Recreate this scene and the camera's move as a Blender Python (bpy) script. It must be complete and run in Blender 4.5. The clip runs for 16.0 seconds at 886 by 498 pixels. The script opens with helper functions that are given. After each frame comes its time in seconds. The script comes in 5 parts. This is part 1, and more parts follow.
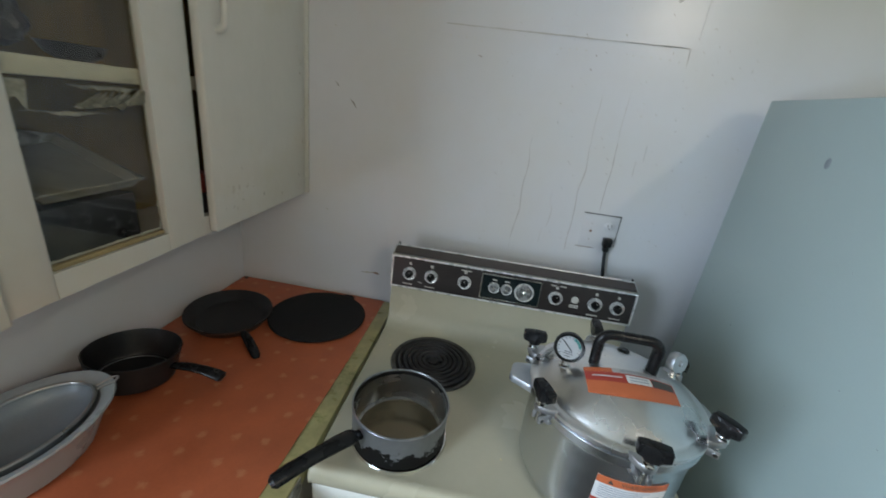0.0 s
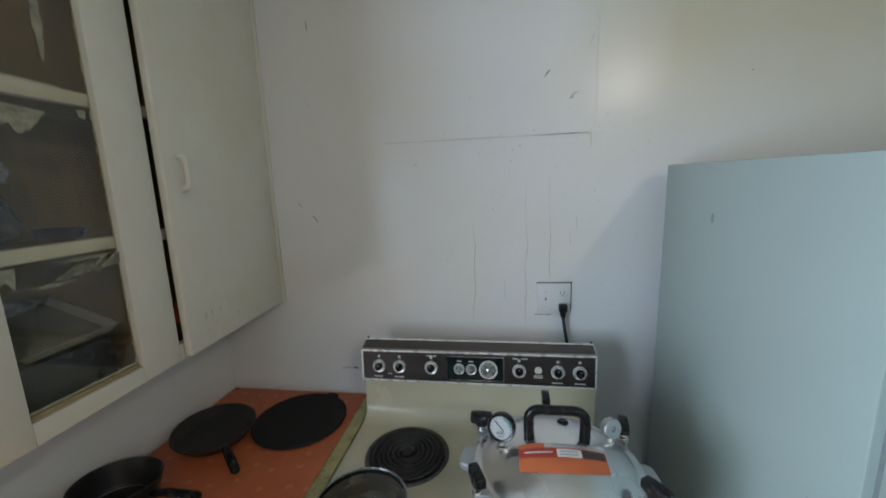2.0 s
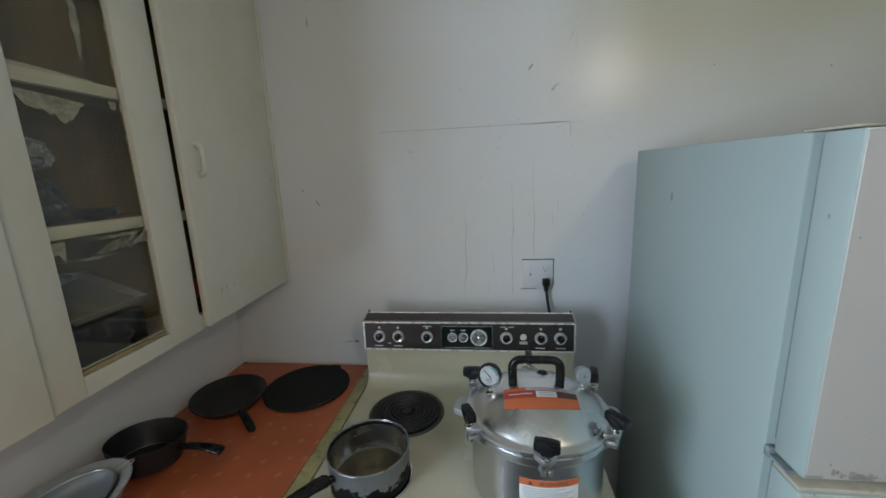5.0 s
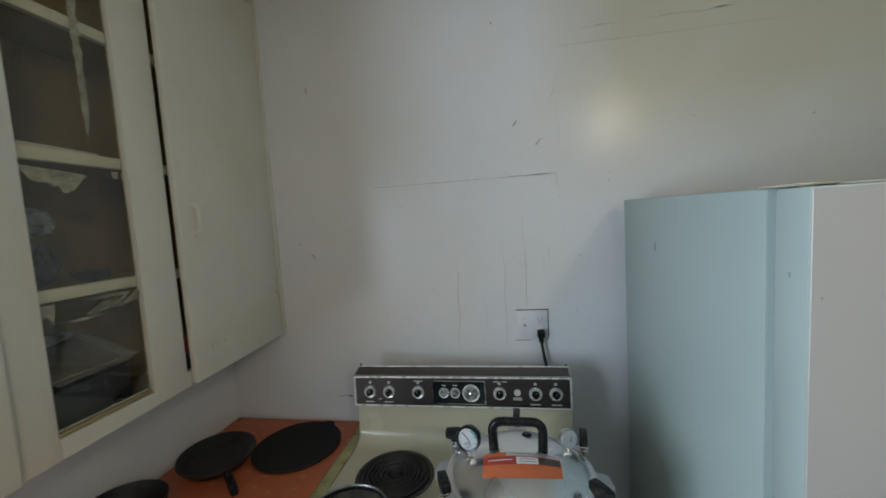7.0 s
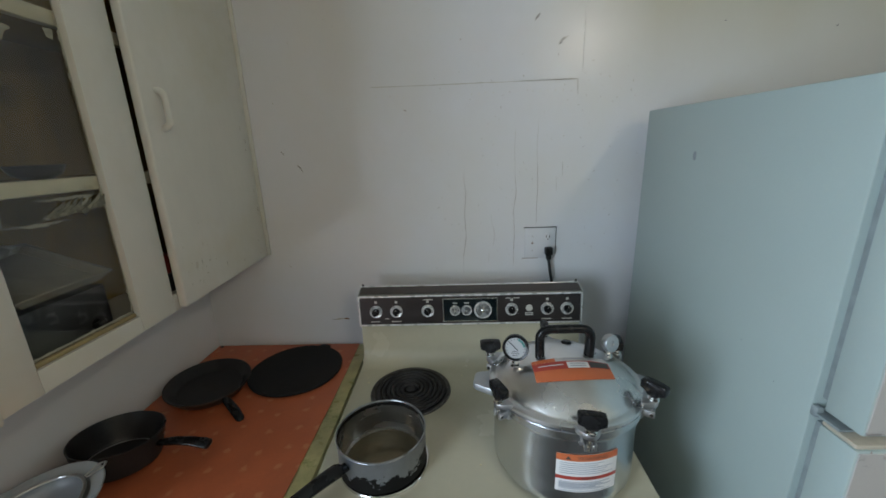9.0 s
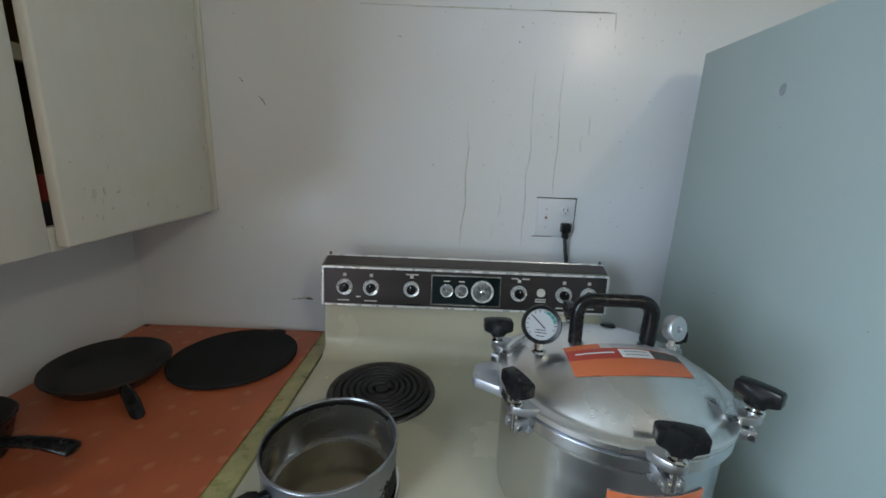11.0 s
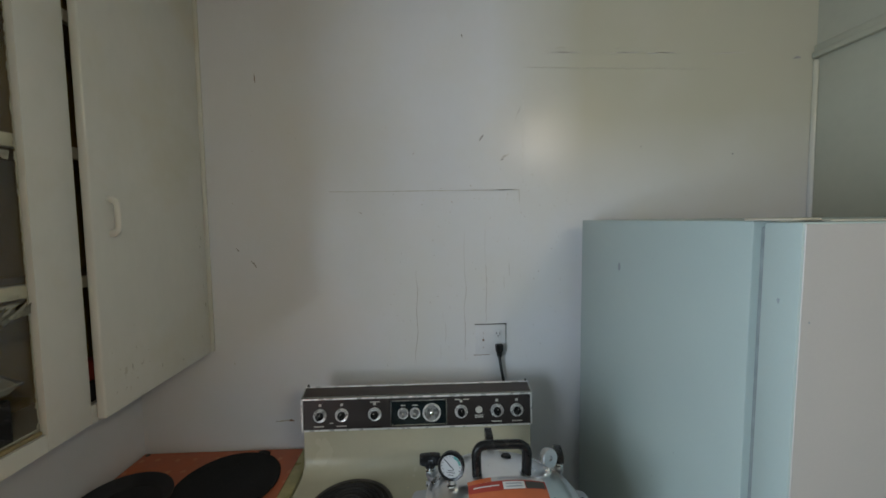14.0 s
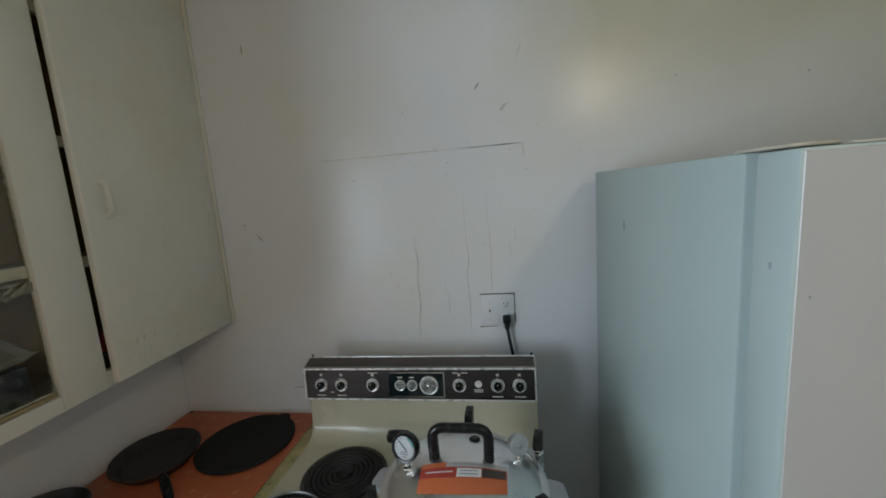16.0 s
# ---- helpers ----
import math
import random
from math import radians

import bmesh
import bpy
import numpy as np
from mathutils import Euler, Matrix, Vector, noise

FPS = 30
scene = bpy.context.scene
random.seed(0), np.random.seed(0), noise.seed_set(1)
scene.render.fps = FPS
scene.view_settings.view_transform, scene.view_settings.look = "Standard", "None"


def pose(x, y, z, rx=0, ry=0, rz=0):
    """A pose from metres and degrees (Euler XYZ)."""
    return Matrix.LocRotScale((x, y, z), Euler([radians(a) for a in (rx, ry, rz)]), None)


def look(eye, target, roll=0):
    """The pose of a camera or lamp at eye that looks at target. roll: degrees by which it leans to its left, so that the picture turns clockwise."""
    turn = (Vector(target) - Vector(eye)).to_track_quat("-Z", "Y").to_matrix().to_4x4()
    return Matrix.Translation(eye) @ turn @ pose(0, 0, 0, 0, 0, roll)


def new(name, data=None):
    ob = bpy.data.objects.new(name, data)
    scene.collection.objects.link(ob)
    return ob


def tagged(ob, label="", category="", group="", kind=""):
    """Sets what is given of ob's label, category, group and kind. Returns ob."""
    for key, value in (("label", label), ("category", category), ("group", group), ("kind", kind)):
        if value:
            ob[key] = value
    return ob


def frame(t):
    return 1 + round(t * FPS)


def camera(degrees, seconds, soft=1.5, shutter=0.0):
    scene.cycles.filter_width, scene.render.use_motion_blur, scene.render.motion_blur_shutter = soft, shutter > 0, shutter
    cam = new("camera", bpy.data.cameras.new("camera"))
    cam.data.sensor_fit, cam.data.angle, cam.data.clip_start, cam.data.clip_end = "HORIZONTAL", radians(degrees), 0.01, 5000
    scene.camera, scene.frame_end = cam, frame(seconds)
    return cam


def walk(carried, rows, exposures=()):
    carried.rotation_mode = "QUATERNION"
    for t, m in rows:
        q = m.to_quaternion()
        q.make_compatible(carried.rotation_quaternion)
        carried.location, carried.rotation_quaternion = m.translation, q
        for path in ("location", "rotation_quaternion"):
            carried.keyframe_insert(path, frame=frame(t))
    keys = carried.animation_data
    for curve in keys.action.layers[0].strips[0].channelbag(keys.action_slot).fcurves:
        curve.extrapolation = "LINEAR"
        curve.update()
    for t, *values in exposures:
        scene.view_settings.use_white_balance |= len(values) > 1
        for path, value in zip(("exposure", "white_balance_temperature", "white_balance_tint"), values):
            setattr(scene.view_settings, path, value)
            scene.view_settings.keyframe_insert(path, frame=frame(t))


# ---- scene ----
cam = camera(99.4, 16.0, 1.6, 0.4)
EXPOSURES = [(0.0, 0.27, 6150, 10), (1.0, 0.29, 6150, 10), (1.5, 0.29, 6200, 10), (2.0, 0.20, 6200, 10), (2.5, 0.12, 6250, 10), (4.2, 0.06, 6250, 10), (7.0, 0.00, 6350, 10), (8.0, -0.02, 6350, 10), (8.6, 0.02, 6350, 10), (11.0, 0.23, 6150, 10), (13.1, 0.23, 6150, 10), (13.5, 0.11, 6400, 10), (14.0, -0.12, 6500, 10), (16.0, -0.12, 6500, 10)]
PATH = [
    (0, (0.258, -1.262, 1.626), (0.082, 0.607, 0.935), 7.4),
    (0.5, (0.284, -1.234, 1.617), (0.219, 0.608, 0.841), 6.4),
    (1, (0.300, -1.257, 1.641), (0.127, 0.605, 0.931), 4.0),
    (1.5, (0.324, -1.285, 1.676), (0.186, 0.631, 1.119), 1.8),
    (2, (0.465, -1.312, 1.719), (0.165, 0.636, 1.380), -2.1),
    (2.5, (0.596, -1.310, 1.725), (-0.029, 0.578, 1.514), -4.4),
    (3, (0.622, -1.286, 1.703), (-0.213, 0.491, 1.323), -8.1),
    (3.5, (0.515, -1.357, 1.713), (-0.010, 0.540, 1.356), -5.0),
    (4, (0.422, -1.422, 1.704), (0.199, 0.526, 1.309), -3.0),
    (4.2, (0.413, -1.437, 1.699), (0.206, 0.510, 1.290), -2.7),
    (6.3, (0.624, -1.434, 1.706), (0.088, 0.470, 1.411), -4.1),
    (6.5, (0.628, -1.432, 1.707), (0.051, 0.464, 1.438), -4.6),
    (7, (0.575, -1.422, 1.727), (0.232, 0.542, 1.570), -3.7),
    (7.5, (0.458, -1.411, 1.732), (0.362, 0.574, 1.501), -2.8),
    (8, (0.402, -1.414, 1.715), (0.436, 0.555, 1.365), -2.2),
    (8.5, (0.377, -1.410, 1.694), (0.371, 0.531, 1.213), -2.0),
    (8.7, (0.352, -1.397, 1.683), (0.290, 0.534, 1.166), -2.6),
    (10.8, (0.316, -1.130, 1.454), (0.325, 0.822, 1.018), 1.9),
    (11, (0.315, -1.129, 1.451), (0.317, 0.823, 1.015), 2.3),
    (11.5, (0.311, -1.125, 1.441), (0.298, 0.821, 0.979), 2.8),
    (12, (0.295, -1.116, 1.415), (0.293, 0.817, 0.902), 6.6),
    (12.5, (0.297, -1.113, 1.411), (0.335, 0.815, 0.878), 8.1),
    (13, (0.320, -1.110, 1.418), (0.420, 0.816, 0.888), 8.0),
    (13.2, (0.344, -1.118, 1.439), (0.437, 0.827, 0.981), 7.3),
    (13.3, (0.356, -1.144, 1.494), (0.434, 0.818, 1.118), 5.3),
    (13.4, (0.358, -1.182, 1.563), (0.467, 0.802, 1.334), 4.2),
    (13.5, (0.379, -1.231, 1.635), (0.504, 0.762, 1.530), 2.1),
    (14, (0.425, -1.383, 1.742), (0.497, 0.611, 1.614), -0.8),
    (14.5, (0.509, -1.367, 1.749), (0.453, 0.625, 1.582), -1.1),
    (15, (0.605, -1.335, 1.745), (0.345, 0.643, 1.603), -2.0),
    (15.5, (0.655, -1.295, 1.731), (0.327, 0.667, 1.529), -4.2),
    (16, (0.675, -1.275, 1.720), (0.364, 0.680, 1.435), -4.3),
]
walk(cam, [(t, look(eye, target, roll)) for t, eye, target, roll in PATH], EXPOSURES)

# ---- light ----
world = bpy.data.worlds.new("world")
scene.world = world
world.use_nodes = True
wn = world.node_tree
sky = wn.nodes.new("ShaderNodeTexSky")
sky.sky_type, sky.sun_disc = "NISHITA", False
sky.sun_elevation, sky.sun_rotation = radians(40), radians(200)
wn.links.new(sky.outputs[0], wn.nodes["Background"].inputs[0])
wn.nodes["Background"].inputs[1].default_value = 0.1
LAMP_AT, LAMP_W, LAMP_RGB = (1.58, -2.56, 2.56), 19.0, (1.0, 0.86, 0.68)
WINDOW_W, WINDOW_RGB = 38.5, (0.715, 0.862, 1.0)


def lamp(name, kind, place, watts, rgb):
    data = bpy.data.lights.new(name, kind)
    data.energy, data.color = watts, rgb
    ob = new(name, data)
    ob.matrix_world = place
    return ob


bulb = lamp("room_bulb", "POINT", pose(*LAMP_AT), LAMP_W, LAMP_RGB)
bulb.data.shadow_soft_size = 0.055
daylight = lamp("window_daylight", "AREA", pose(-0.66, -1.87, 1.56, 0, -90, 0), WINDOW_W, WINDOW_RGB)
daylight.data.shape, daylight.data.size, daylight.data.size_y = "RECTANGLE", 0.94, 0.90


# ---- materials ----
def material(name, base, rough=0.5, metal=0.0, var=0.1, scale=6.0, fine=90.0, bump=0.15, stretch=(1, 1, 1), stain=None, rough_var=0.1, coat=0.0, depth=0.002, spec=0.5, brushed=0.0):
    """A surface with broad and fine variation. stain: colour, scale, how much of the surface it takes (0 to 1), softness."""
    m = bpy.data.materials.new(name)
    m.use_nodes = True
    t = m.node_tree
    n, l = t.nodes, t.links
    b = n["Principled BSDF"]
    co = n.new("ShaderNodeTexCoord")
    mp = n.new("ShaderNodeMapping")
    mp.inputs["Scale"].default_value = stretch
    l.new(co.outputs["Object"], mp.inputs["Vector"])
    big, small = n.new("ShaderNodeTexNoise"), n.new("ShaderNodeTexNoise")
    for tex, sc, det in ((big, scale, 5), (small, fine, 3)):
        tex.inputs["Scale"].default_value, tex.inputs["Detail"].default_value = sc, det
        l.new(mp.outputs["Vector"], tex.inputs["Vector"])
    mix = n.new("ShaderNodeMix")
    mix.data_type = "RGBA"
    dark = tuple(c * (1 - var) for c in base)
    light = tuple(min(1, c * (1 + var)) for c in base)
    mix.inputs["A"].default_value, mix.inputs["B"].default_value = (*dark, 1), (*light, 1)
    add = n.new("ShaderNodeMath")
    add.operation = "MULTIPLY_ADD"
    l.new(small.outputs["Fac"], add.inputs[0])
    add.inputs[1].default_value = 0.3
    l.new(big.outputs["Fac"], add.inputs[2])
    ramp = n.new("ShaderNodeMapRange")
    ramp.inputs["From Min"].default_value, ramp.inputs["From Max"].default_value = 0.4, 0.9
    l.new(add.outputs[0], ramp.inputs["Value"])
    l.new(ramp.outputs[0], mix.inputs["Factor"])
    colour = mix.outputs["Result"]
    if stain:
        rgb, sc, amount, soft = stain
        spots = n.new("ShaderNodeTexNoise")
        spots.inputs["Scale"].default_value, spots.inputs["Detail"].default_value, spots.inputs["Roughness"].default_value = sc, 8, 0.65
        l.new(mp.outputs["Vector"], spots.inputs["Vector"])
        mask = n.new("ShaderNodeMapRange")
        edge = 0.72 - 0.4 * amount
        mask.inputs["From Min"].default_value, mask.inputs["From Max"].default_value = edge, edge + soft
        l.new(spots.outputs["Fac"], mask.inputs["Value"])
        over = n.new("ShaderNodeMix")
        over.data_type = "RGBA"
        l.new(mask.outputs[0], over.inputs["Factor"])
        l.new(colour, over.inputs["A"])
        over.inputs["B"].default_value = (*rgb, 1)
        colour = over.outputs["Result"]
    l.new(colour, b.inputs["Base Color"])
    rr = n.new("ShaderNodeMapRange")
    rr.inputs["To Min"].default_value, rr.inputs["To Max"].default_value = max(0.02, rough - rough_var), min(1, rough + rough_var)
    rr.inputs["From Min"].default_value, rr.inputs["From Max"].default_value = 0.3, 0.7
    l.new(big.outputs["Fac"], rr.inputs["Value"])
    l.new(rr.outputs[0], b.inputs["Roughness"])
    b.inputs["Metallic"].default_value = metal
    b.inputs["Coat Weight"].default_value = coat
    b.inputs["Specular IOR Level"].default_value = spec
    if brushed:
        b.inputs["Anisotropic"].default_value, b.inputs["Anisotropic Rotation"].default_value = brushed, 0.25
        round_z = n.new("ShaderNodeTangent")
        round_z.direction_type, round_z.axis = "RADIAL", "Z"
        l.new(round_z.outputs[0], b.inputs["Tangent"])
    if bump:
        bp = n.new("ShaderNodeBump")
        bp.inputs["Strength"].default_value, bp.inputs["Distance"].default_value = bump, depth
        l.new(add.outputs[0], bp.inputs["Height"])
        l.new(bp.outputs[0], b.inputs["Normal"])
    return m


WALL = material("wall_paint", (0.72, 0.725, 0.758), 0.265, var=0.025, scale=2.2, fine=26, bump=0.04, stretch=(1.6, 1.6, 1.1), rough_var=0.004, stain=((0.685, 0.676, 0.66), 3.0, -0.05, 0.40))


def aged(m, rgb, scale, low, high):
    """Lets paint drift into another tint in broad soft patches."""
    n, l = m.node_tree.nodes, m.node_tree.links
    b = n["Principled BSDF"]
    before = b.inputs["Base Color"].links[0].from_socket
    co, tex, mask, over = n.new("ShaderNodeTexCoord"), n.new("ShaderNodeTexNoise"), n.new("ShaderNodeMapRange"), n.new("ShaderNodeMix")
    tex.inputs["Scale"].default_value, tex.inputs["Detail"].default_value, tex.inputs["Roughness"].default_value = scale, 6, 0.6
    mask.inputs["From Min"].default_value, mask.inputs["From Max"].default_value, mask.inputs["To Max"].default_value = low, high, 0.8
    over.data_type = "RGBA"
    l.new(co.outputs["Object"], tex.inputs["Vector"])
    l.new(tex.outputs["Fac"], mask.inputs["Value"])
    l.new(mask.outputs[0], over.inputs["Factor"])
    l.new(before, over.inputs["A"])
    over.inputs["B"].default_value = (*rgb, 1)
    l.new(over.outputs["Result"], b.inputs["Base Color"])


aged(WALL, (0.705, 0.692, 0.665), 1.7, 0.42, 0.66)
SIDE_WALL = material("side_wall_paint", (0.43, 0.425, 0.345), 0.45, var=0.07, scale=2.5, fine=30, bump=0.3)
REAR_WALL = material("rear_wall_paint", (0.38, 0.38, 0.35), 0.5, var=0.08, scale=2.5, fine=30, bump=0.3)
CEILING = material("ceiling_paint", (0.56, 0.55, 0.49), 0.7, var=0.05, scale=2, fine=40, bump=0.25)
FLOOR = material("floor_linoleum", (0.12, 0.125, 0.135), 0.45, var=0.25, scale=9, fine=60, bump=0.1)
CABINET = material("cabinet_paint", (0.66, 0.645, 0.59), 0.42, var=0.06, scale=4, fine=45, bump=0.3, stretch=(1, 1, 0.5), stain=((0.42, 0.39, 0.31), 7.0, 0.14, 0.2))
aged(CABINET, (0.62, 0.585, 0.47), 3.0, 0.48, 0.70)
CABINET_IN = material("cabinet_inside_wood", (0.225, 0.15, 0.035), 0.6, var=0.45, scale=5, fine=50, bump=0.2, stretch=(1, 1, 0.3))
SHELF = material("shelf_edge_paint", (0.62, 0.59, 0.45), 0.5, var=0.12, scale=14, fine=60, bump=0.3, stain=((0.3, 0.26, 0.16), 18, 0.25, 0.15))
THIN_SMEAR = material("thinner_paint_smear", (0.16, 0.15, 0.11), 0.5, var=0.5, scale=60, fine=200, bump=0.2)
SMEAR = material("thin_paint_smear", (0.28, 0.265, 0.20), 0.5, var=0.4, scale=40, fine=160, bump=0.3)
BARE = material("bare_wood_edge", (0.33, 0.25, 0.12), 0.6, var=0.3, scale=20, fine=90, bump=0.3)
PAINT_EDGE = material("ragged_white_paint", (0.37, 0.35, 0.27), 0.5, var=0.15, scale=30, fine=120, bump=0.5)
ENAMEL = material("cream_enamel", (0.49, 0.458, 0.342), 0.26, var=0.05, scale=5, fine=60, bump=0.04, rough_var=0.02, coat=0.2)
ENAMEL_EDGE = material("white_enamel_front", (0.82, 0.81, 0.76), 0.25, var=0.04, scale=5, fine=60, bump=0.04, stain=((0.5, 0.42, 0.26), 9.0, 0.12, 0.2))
CONSOLE = material("console_brown_metal", (0.043, 0.036, 0.035), 0.33, metal=0.35, var=0.25, scale=10, fine=200, bump=0.06, stretch=(0.15, 1, 1))
BLACK_GLASS = material("black_clock_glass", (0.006, 0.012, 0.014), 0.1, var=0.2, bump=0.0)
CHROME = material("chrome", (0.75, 0.75, 0.74), 0.16, metal=1.0, var=0.1, scale=20, bump=0.05)
STEEL = material("brushed_console_steel", (0.50, 0.50, 0.49), 0.3, metal=1.0, var=0.12, scale=12, fine=160, bump=0.08, stretch=(0.1, 1, 1))
PRINT = material("pale_print", (0.55, 0.53, 0.48), 0.5, var=0.1, bump=0)
BLACK_PLASTIC = material("black_bakelite", (0.010, 0.010, 0.0105), 0.26, var=0.3, scale=30, fine=120, bump=0.06, spec=0.25)
COIL = material("burner_coil", (0.030, 0.028, 0.030), 0.5, metal=0.4, var=0.4, scale=25, bump=0.3)
DRIP = material("sooty_drip_pan", (0.030, 0.027, 0.026), 0.42, metal=0.5, var=0.5, scale=20, bump=0.3)
ALU = material("polished_aluminium", (0.66, 0.685, 0.72), 0.23, metal=1.0, var=0.05, scale=8, fine=150, bump=0.0, stretch=(1, 1, 5), rough_var=0.02, brushed=0.8, coat=0.1)
LID_ALU = material("spun_aluminium_lid", (0.77, 0.77, 0.78), 0.29, metal=1.0, var=0.06, scale=12, fine=110, bump=0.0, rough_var=0.04, brushed=0.55, coat=0.22)
CAST_ALU = material("cast_aluminium", (0.52, 0.53, 0.55), 0.42, metal=1.0, var=0.12, scale=30, fine=140, bump=0.2)
DIAL = material("dial_face", (0.34, 0.35, 0.36), 0.35, var=0.05, bump=0)
NEEDLE = material("dial_marks", (0.02, 0.02, 0.02), 0.5, bump=0)
TEAL = material("dial_green_zone", (0.05, 0.22, 0.2), 0.5, bump=0)
ORANGE = material("orange_label", (0.53, 0.14, 0.055), 0.4, var=0.08, bump=0.03)
RED = material("red_label", (0.38, 0.055, 0.04), 0.4, var=0.1, bump=0.03)
WHITE_LABEL = material("white_label", (0.70, 0.70, 0.70), 0.4, var=0.05, bump=0.03)
SILVER_LABEL = material("silver_label", (0.55, 0.54, 0.53), 0.35, metal=0.5, var=0.08, bump=0.03)
DARK_LABEL = material("dark_label", (0.06, 0.055, 0.05), 0.4, var=0.2, bump=0.03)
GREY_PRINT = material("grey_print", (0.33, 0.36, 0.42), 0.5, bump=0)
IRON = material("seasoned_iron", (0.015, 0.0145, 0.0145), 0.75, var=0.5, scale=20, fine=120, bump=0.35, spec=0.2)
NONSTICK = material("nonstick_coating", (0.019, 0.018, 0.0185), 0.36, var=0.4, scale=15, fine=150, bump=0.08, spec=0.35)
PAN_OUT = material("pan_brown_outside", (0.045, 0.032, 0.026), 0.4, metal=0.4, var=0.4, scale=12, fine=90, bump=0.1)
# one white enamel twice: daylight blue painted into the sides, lamp warmth into the front
FRIDGE_BLUELIT = material("fridge_enamel_bluelit", (0.36, 0.43, 0.415), 0.36, var=0.04, scale=3, fine=220, bump=0.10, rough_var=0.05)
FRIDGE_WARMLIT = material("fridge_enamel_warmlit", (0.42, 0.40, 0.385), 0.38, var=0.04, scale=3, fine=180, bump=0.12)
GASKET = material("grey_gasket", (0.23, 0.265, 0.27), 0.6, var=0.2, scale=30, bump=0.2)
TRIM = material("ivory_trim", (0.42, 0.38, 0.305), 0.45, var=0.15, scale=30, bump=0.2, stain=((0.12, 0.09, 0.06), 40, 0.3, 0.15))
DIRT = material("dark_chip", (0.09, 0.085, 0.08), 0.8, var=0.4, scale=60, bump=0.2)
CRACK = material("hairline_crack", (0.36, 0.305, 0.275), 0.8, var=0.4, scale=60, bump=0.1)
FAINT = material("faint_groove", (0.52, 0.50, 0.47), 0.7, var=0.2, scale=40, bump=0.1)
RUST = material("rust_chip", (0.20, 0.11, 0.06), 0.8, var=0.4, scale=60, bump=0.2)
GREASE = material("grease_stain", (0.42, 0.38, 0.30), 0.5, var=0.2, scale=20, bump=0.1)
CHIP = material("grey_chip", (0.29, 0.275, 0.265), 0.8, var=0.4, scale=60, bump=0.2)
SCUFF = material("grey_scuff", (0.53, 0.50, 0.43), 0.6, var=0.3, scale=60, bump=0.1)
HOLE = material("painted_hole", (0.65, 0.64, 0.61), 0.6, var=0.2, scale=60, bump=0.1)
SEAM = material("painted_seam", (0.47, 0.44, 0.36), 0.5, var=0.12, scale=40, bump=0.1)
PLATE = material("painted_plate", (0.675, 0.675, 0.69), 0.36, var=0.05, scale=8, bump=0.2)
CORD = material("black_cord", (0.014, 0.016, 0.017), 0.45, var=0.3, bump=0.1)
PORCELAIN = material("white_plastic_bowl", (0.36, 0.395, 0.41), 0.32, var=0.05, scale=8, bump=0.05, coat=0.2, stain=((0.4, 0.38, 0.34), 12, 0.08, 0.15))
BAG = material("crumpled_plastic", (0.34, 0.34, 0.32), 0.15, var=0.8, scale=18, fine=60, bump=0.7, depth=0.006)
FOIL = material("foil_tray", (0.27, 0.255, 0.21), 0.4, metal=0.2, var=0.2, scale=20, fine=50, bump=0.6, depth=0.004)
BLUE_BOX = material("blue_carton", (0.035, 0.075, 0.14), 0.5, var=0.3, scale=14, bump=0.1)
PAPER = material("old_paper", (0.50, 0.47, 0.36), 0.7, var=0.15, scale=14, bump=0.3)
DARK_GOODS = material("dark_tin", (0.035, 0.035, 0.04), 0.35, metal=0.3, var=0.4, scale=12, bump=0.1)


def dimmed_cream_boards():
    """Cream coat on the upper boards beside the seam, darkened to paint in weaker light. Its edges are uneven."""
    n, l = WALL.node_tree.nodes, WALL.node_tree.links
    b = n["Principled BSDF"]
    before = b.inputs["Base Color"].links[0].from_socket
    co, xyz, tex = n.new("ShaderNodeTexCoord"), n.new("ShaderNodeSeparateXYZ"), n.new("ShaderNodeTexNoise")
    tex.inputs["Scale"].default_value, tex.inputs["Detail"].default_value = 3.5, 6
    l.new(co.outputs["Object"], xyz.inputs[0])
    l.new(co.outputs["Object"], tex.inputs["Vector"])
    uneven = n.new("ShaderNodeMath")
    uneven.operation = "MULTIPLY_ADD"
    uneven.inputs[1].default_value, uneven.inputs[2].default_value = 0.2, 0.4
    l.new(tex.outputs["Fac"], uneven.inputs[0])
    value = uneven.outputs[0]
    for axis, low, high in (("X", 0.66, 1.00), ("Z", 1.68, 2.15)):
        mask, times = n.new("ShaderNodeMapRange"), n.new("ShaderNodeMath")
        mask.inputs["From Min"].default_value, mask.inputs["From Max"].default_value = low, high
        l.new(xyz.outputs[axis], mask.inputs["Value"])
        times.operation = "MULTIPLY"
        l.new(value, times.inputs[0])
        l.new(mask.outputs[0], times.inputs[1])
        value = times.outputs[0]
    amount, over = n.new("ShaderNodeMapRange"), n.new("ShaderNodeMix")
    amount.inputs["From Max"].default_value, amount.inputs["To Max"].default_value = 0.5, 0.9
    l.new(value, amount.inputs["Value"])
    over.data_type = "RGBA"
    l.new(amount.outputs[0], over.inputs["Factor"])
    l.new(before, over.inputs["A"])
    # cream taken darker than the coat, for the dimmer upper right corner
    over.inputs["B"].default_value = (0.50, 0.475, 0.36, 1)
    l.new(over.outputs["Result"], b.inputs["Base Color"])


dimmed_cream_boards()


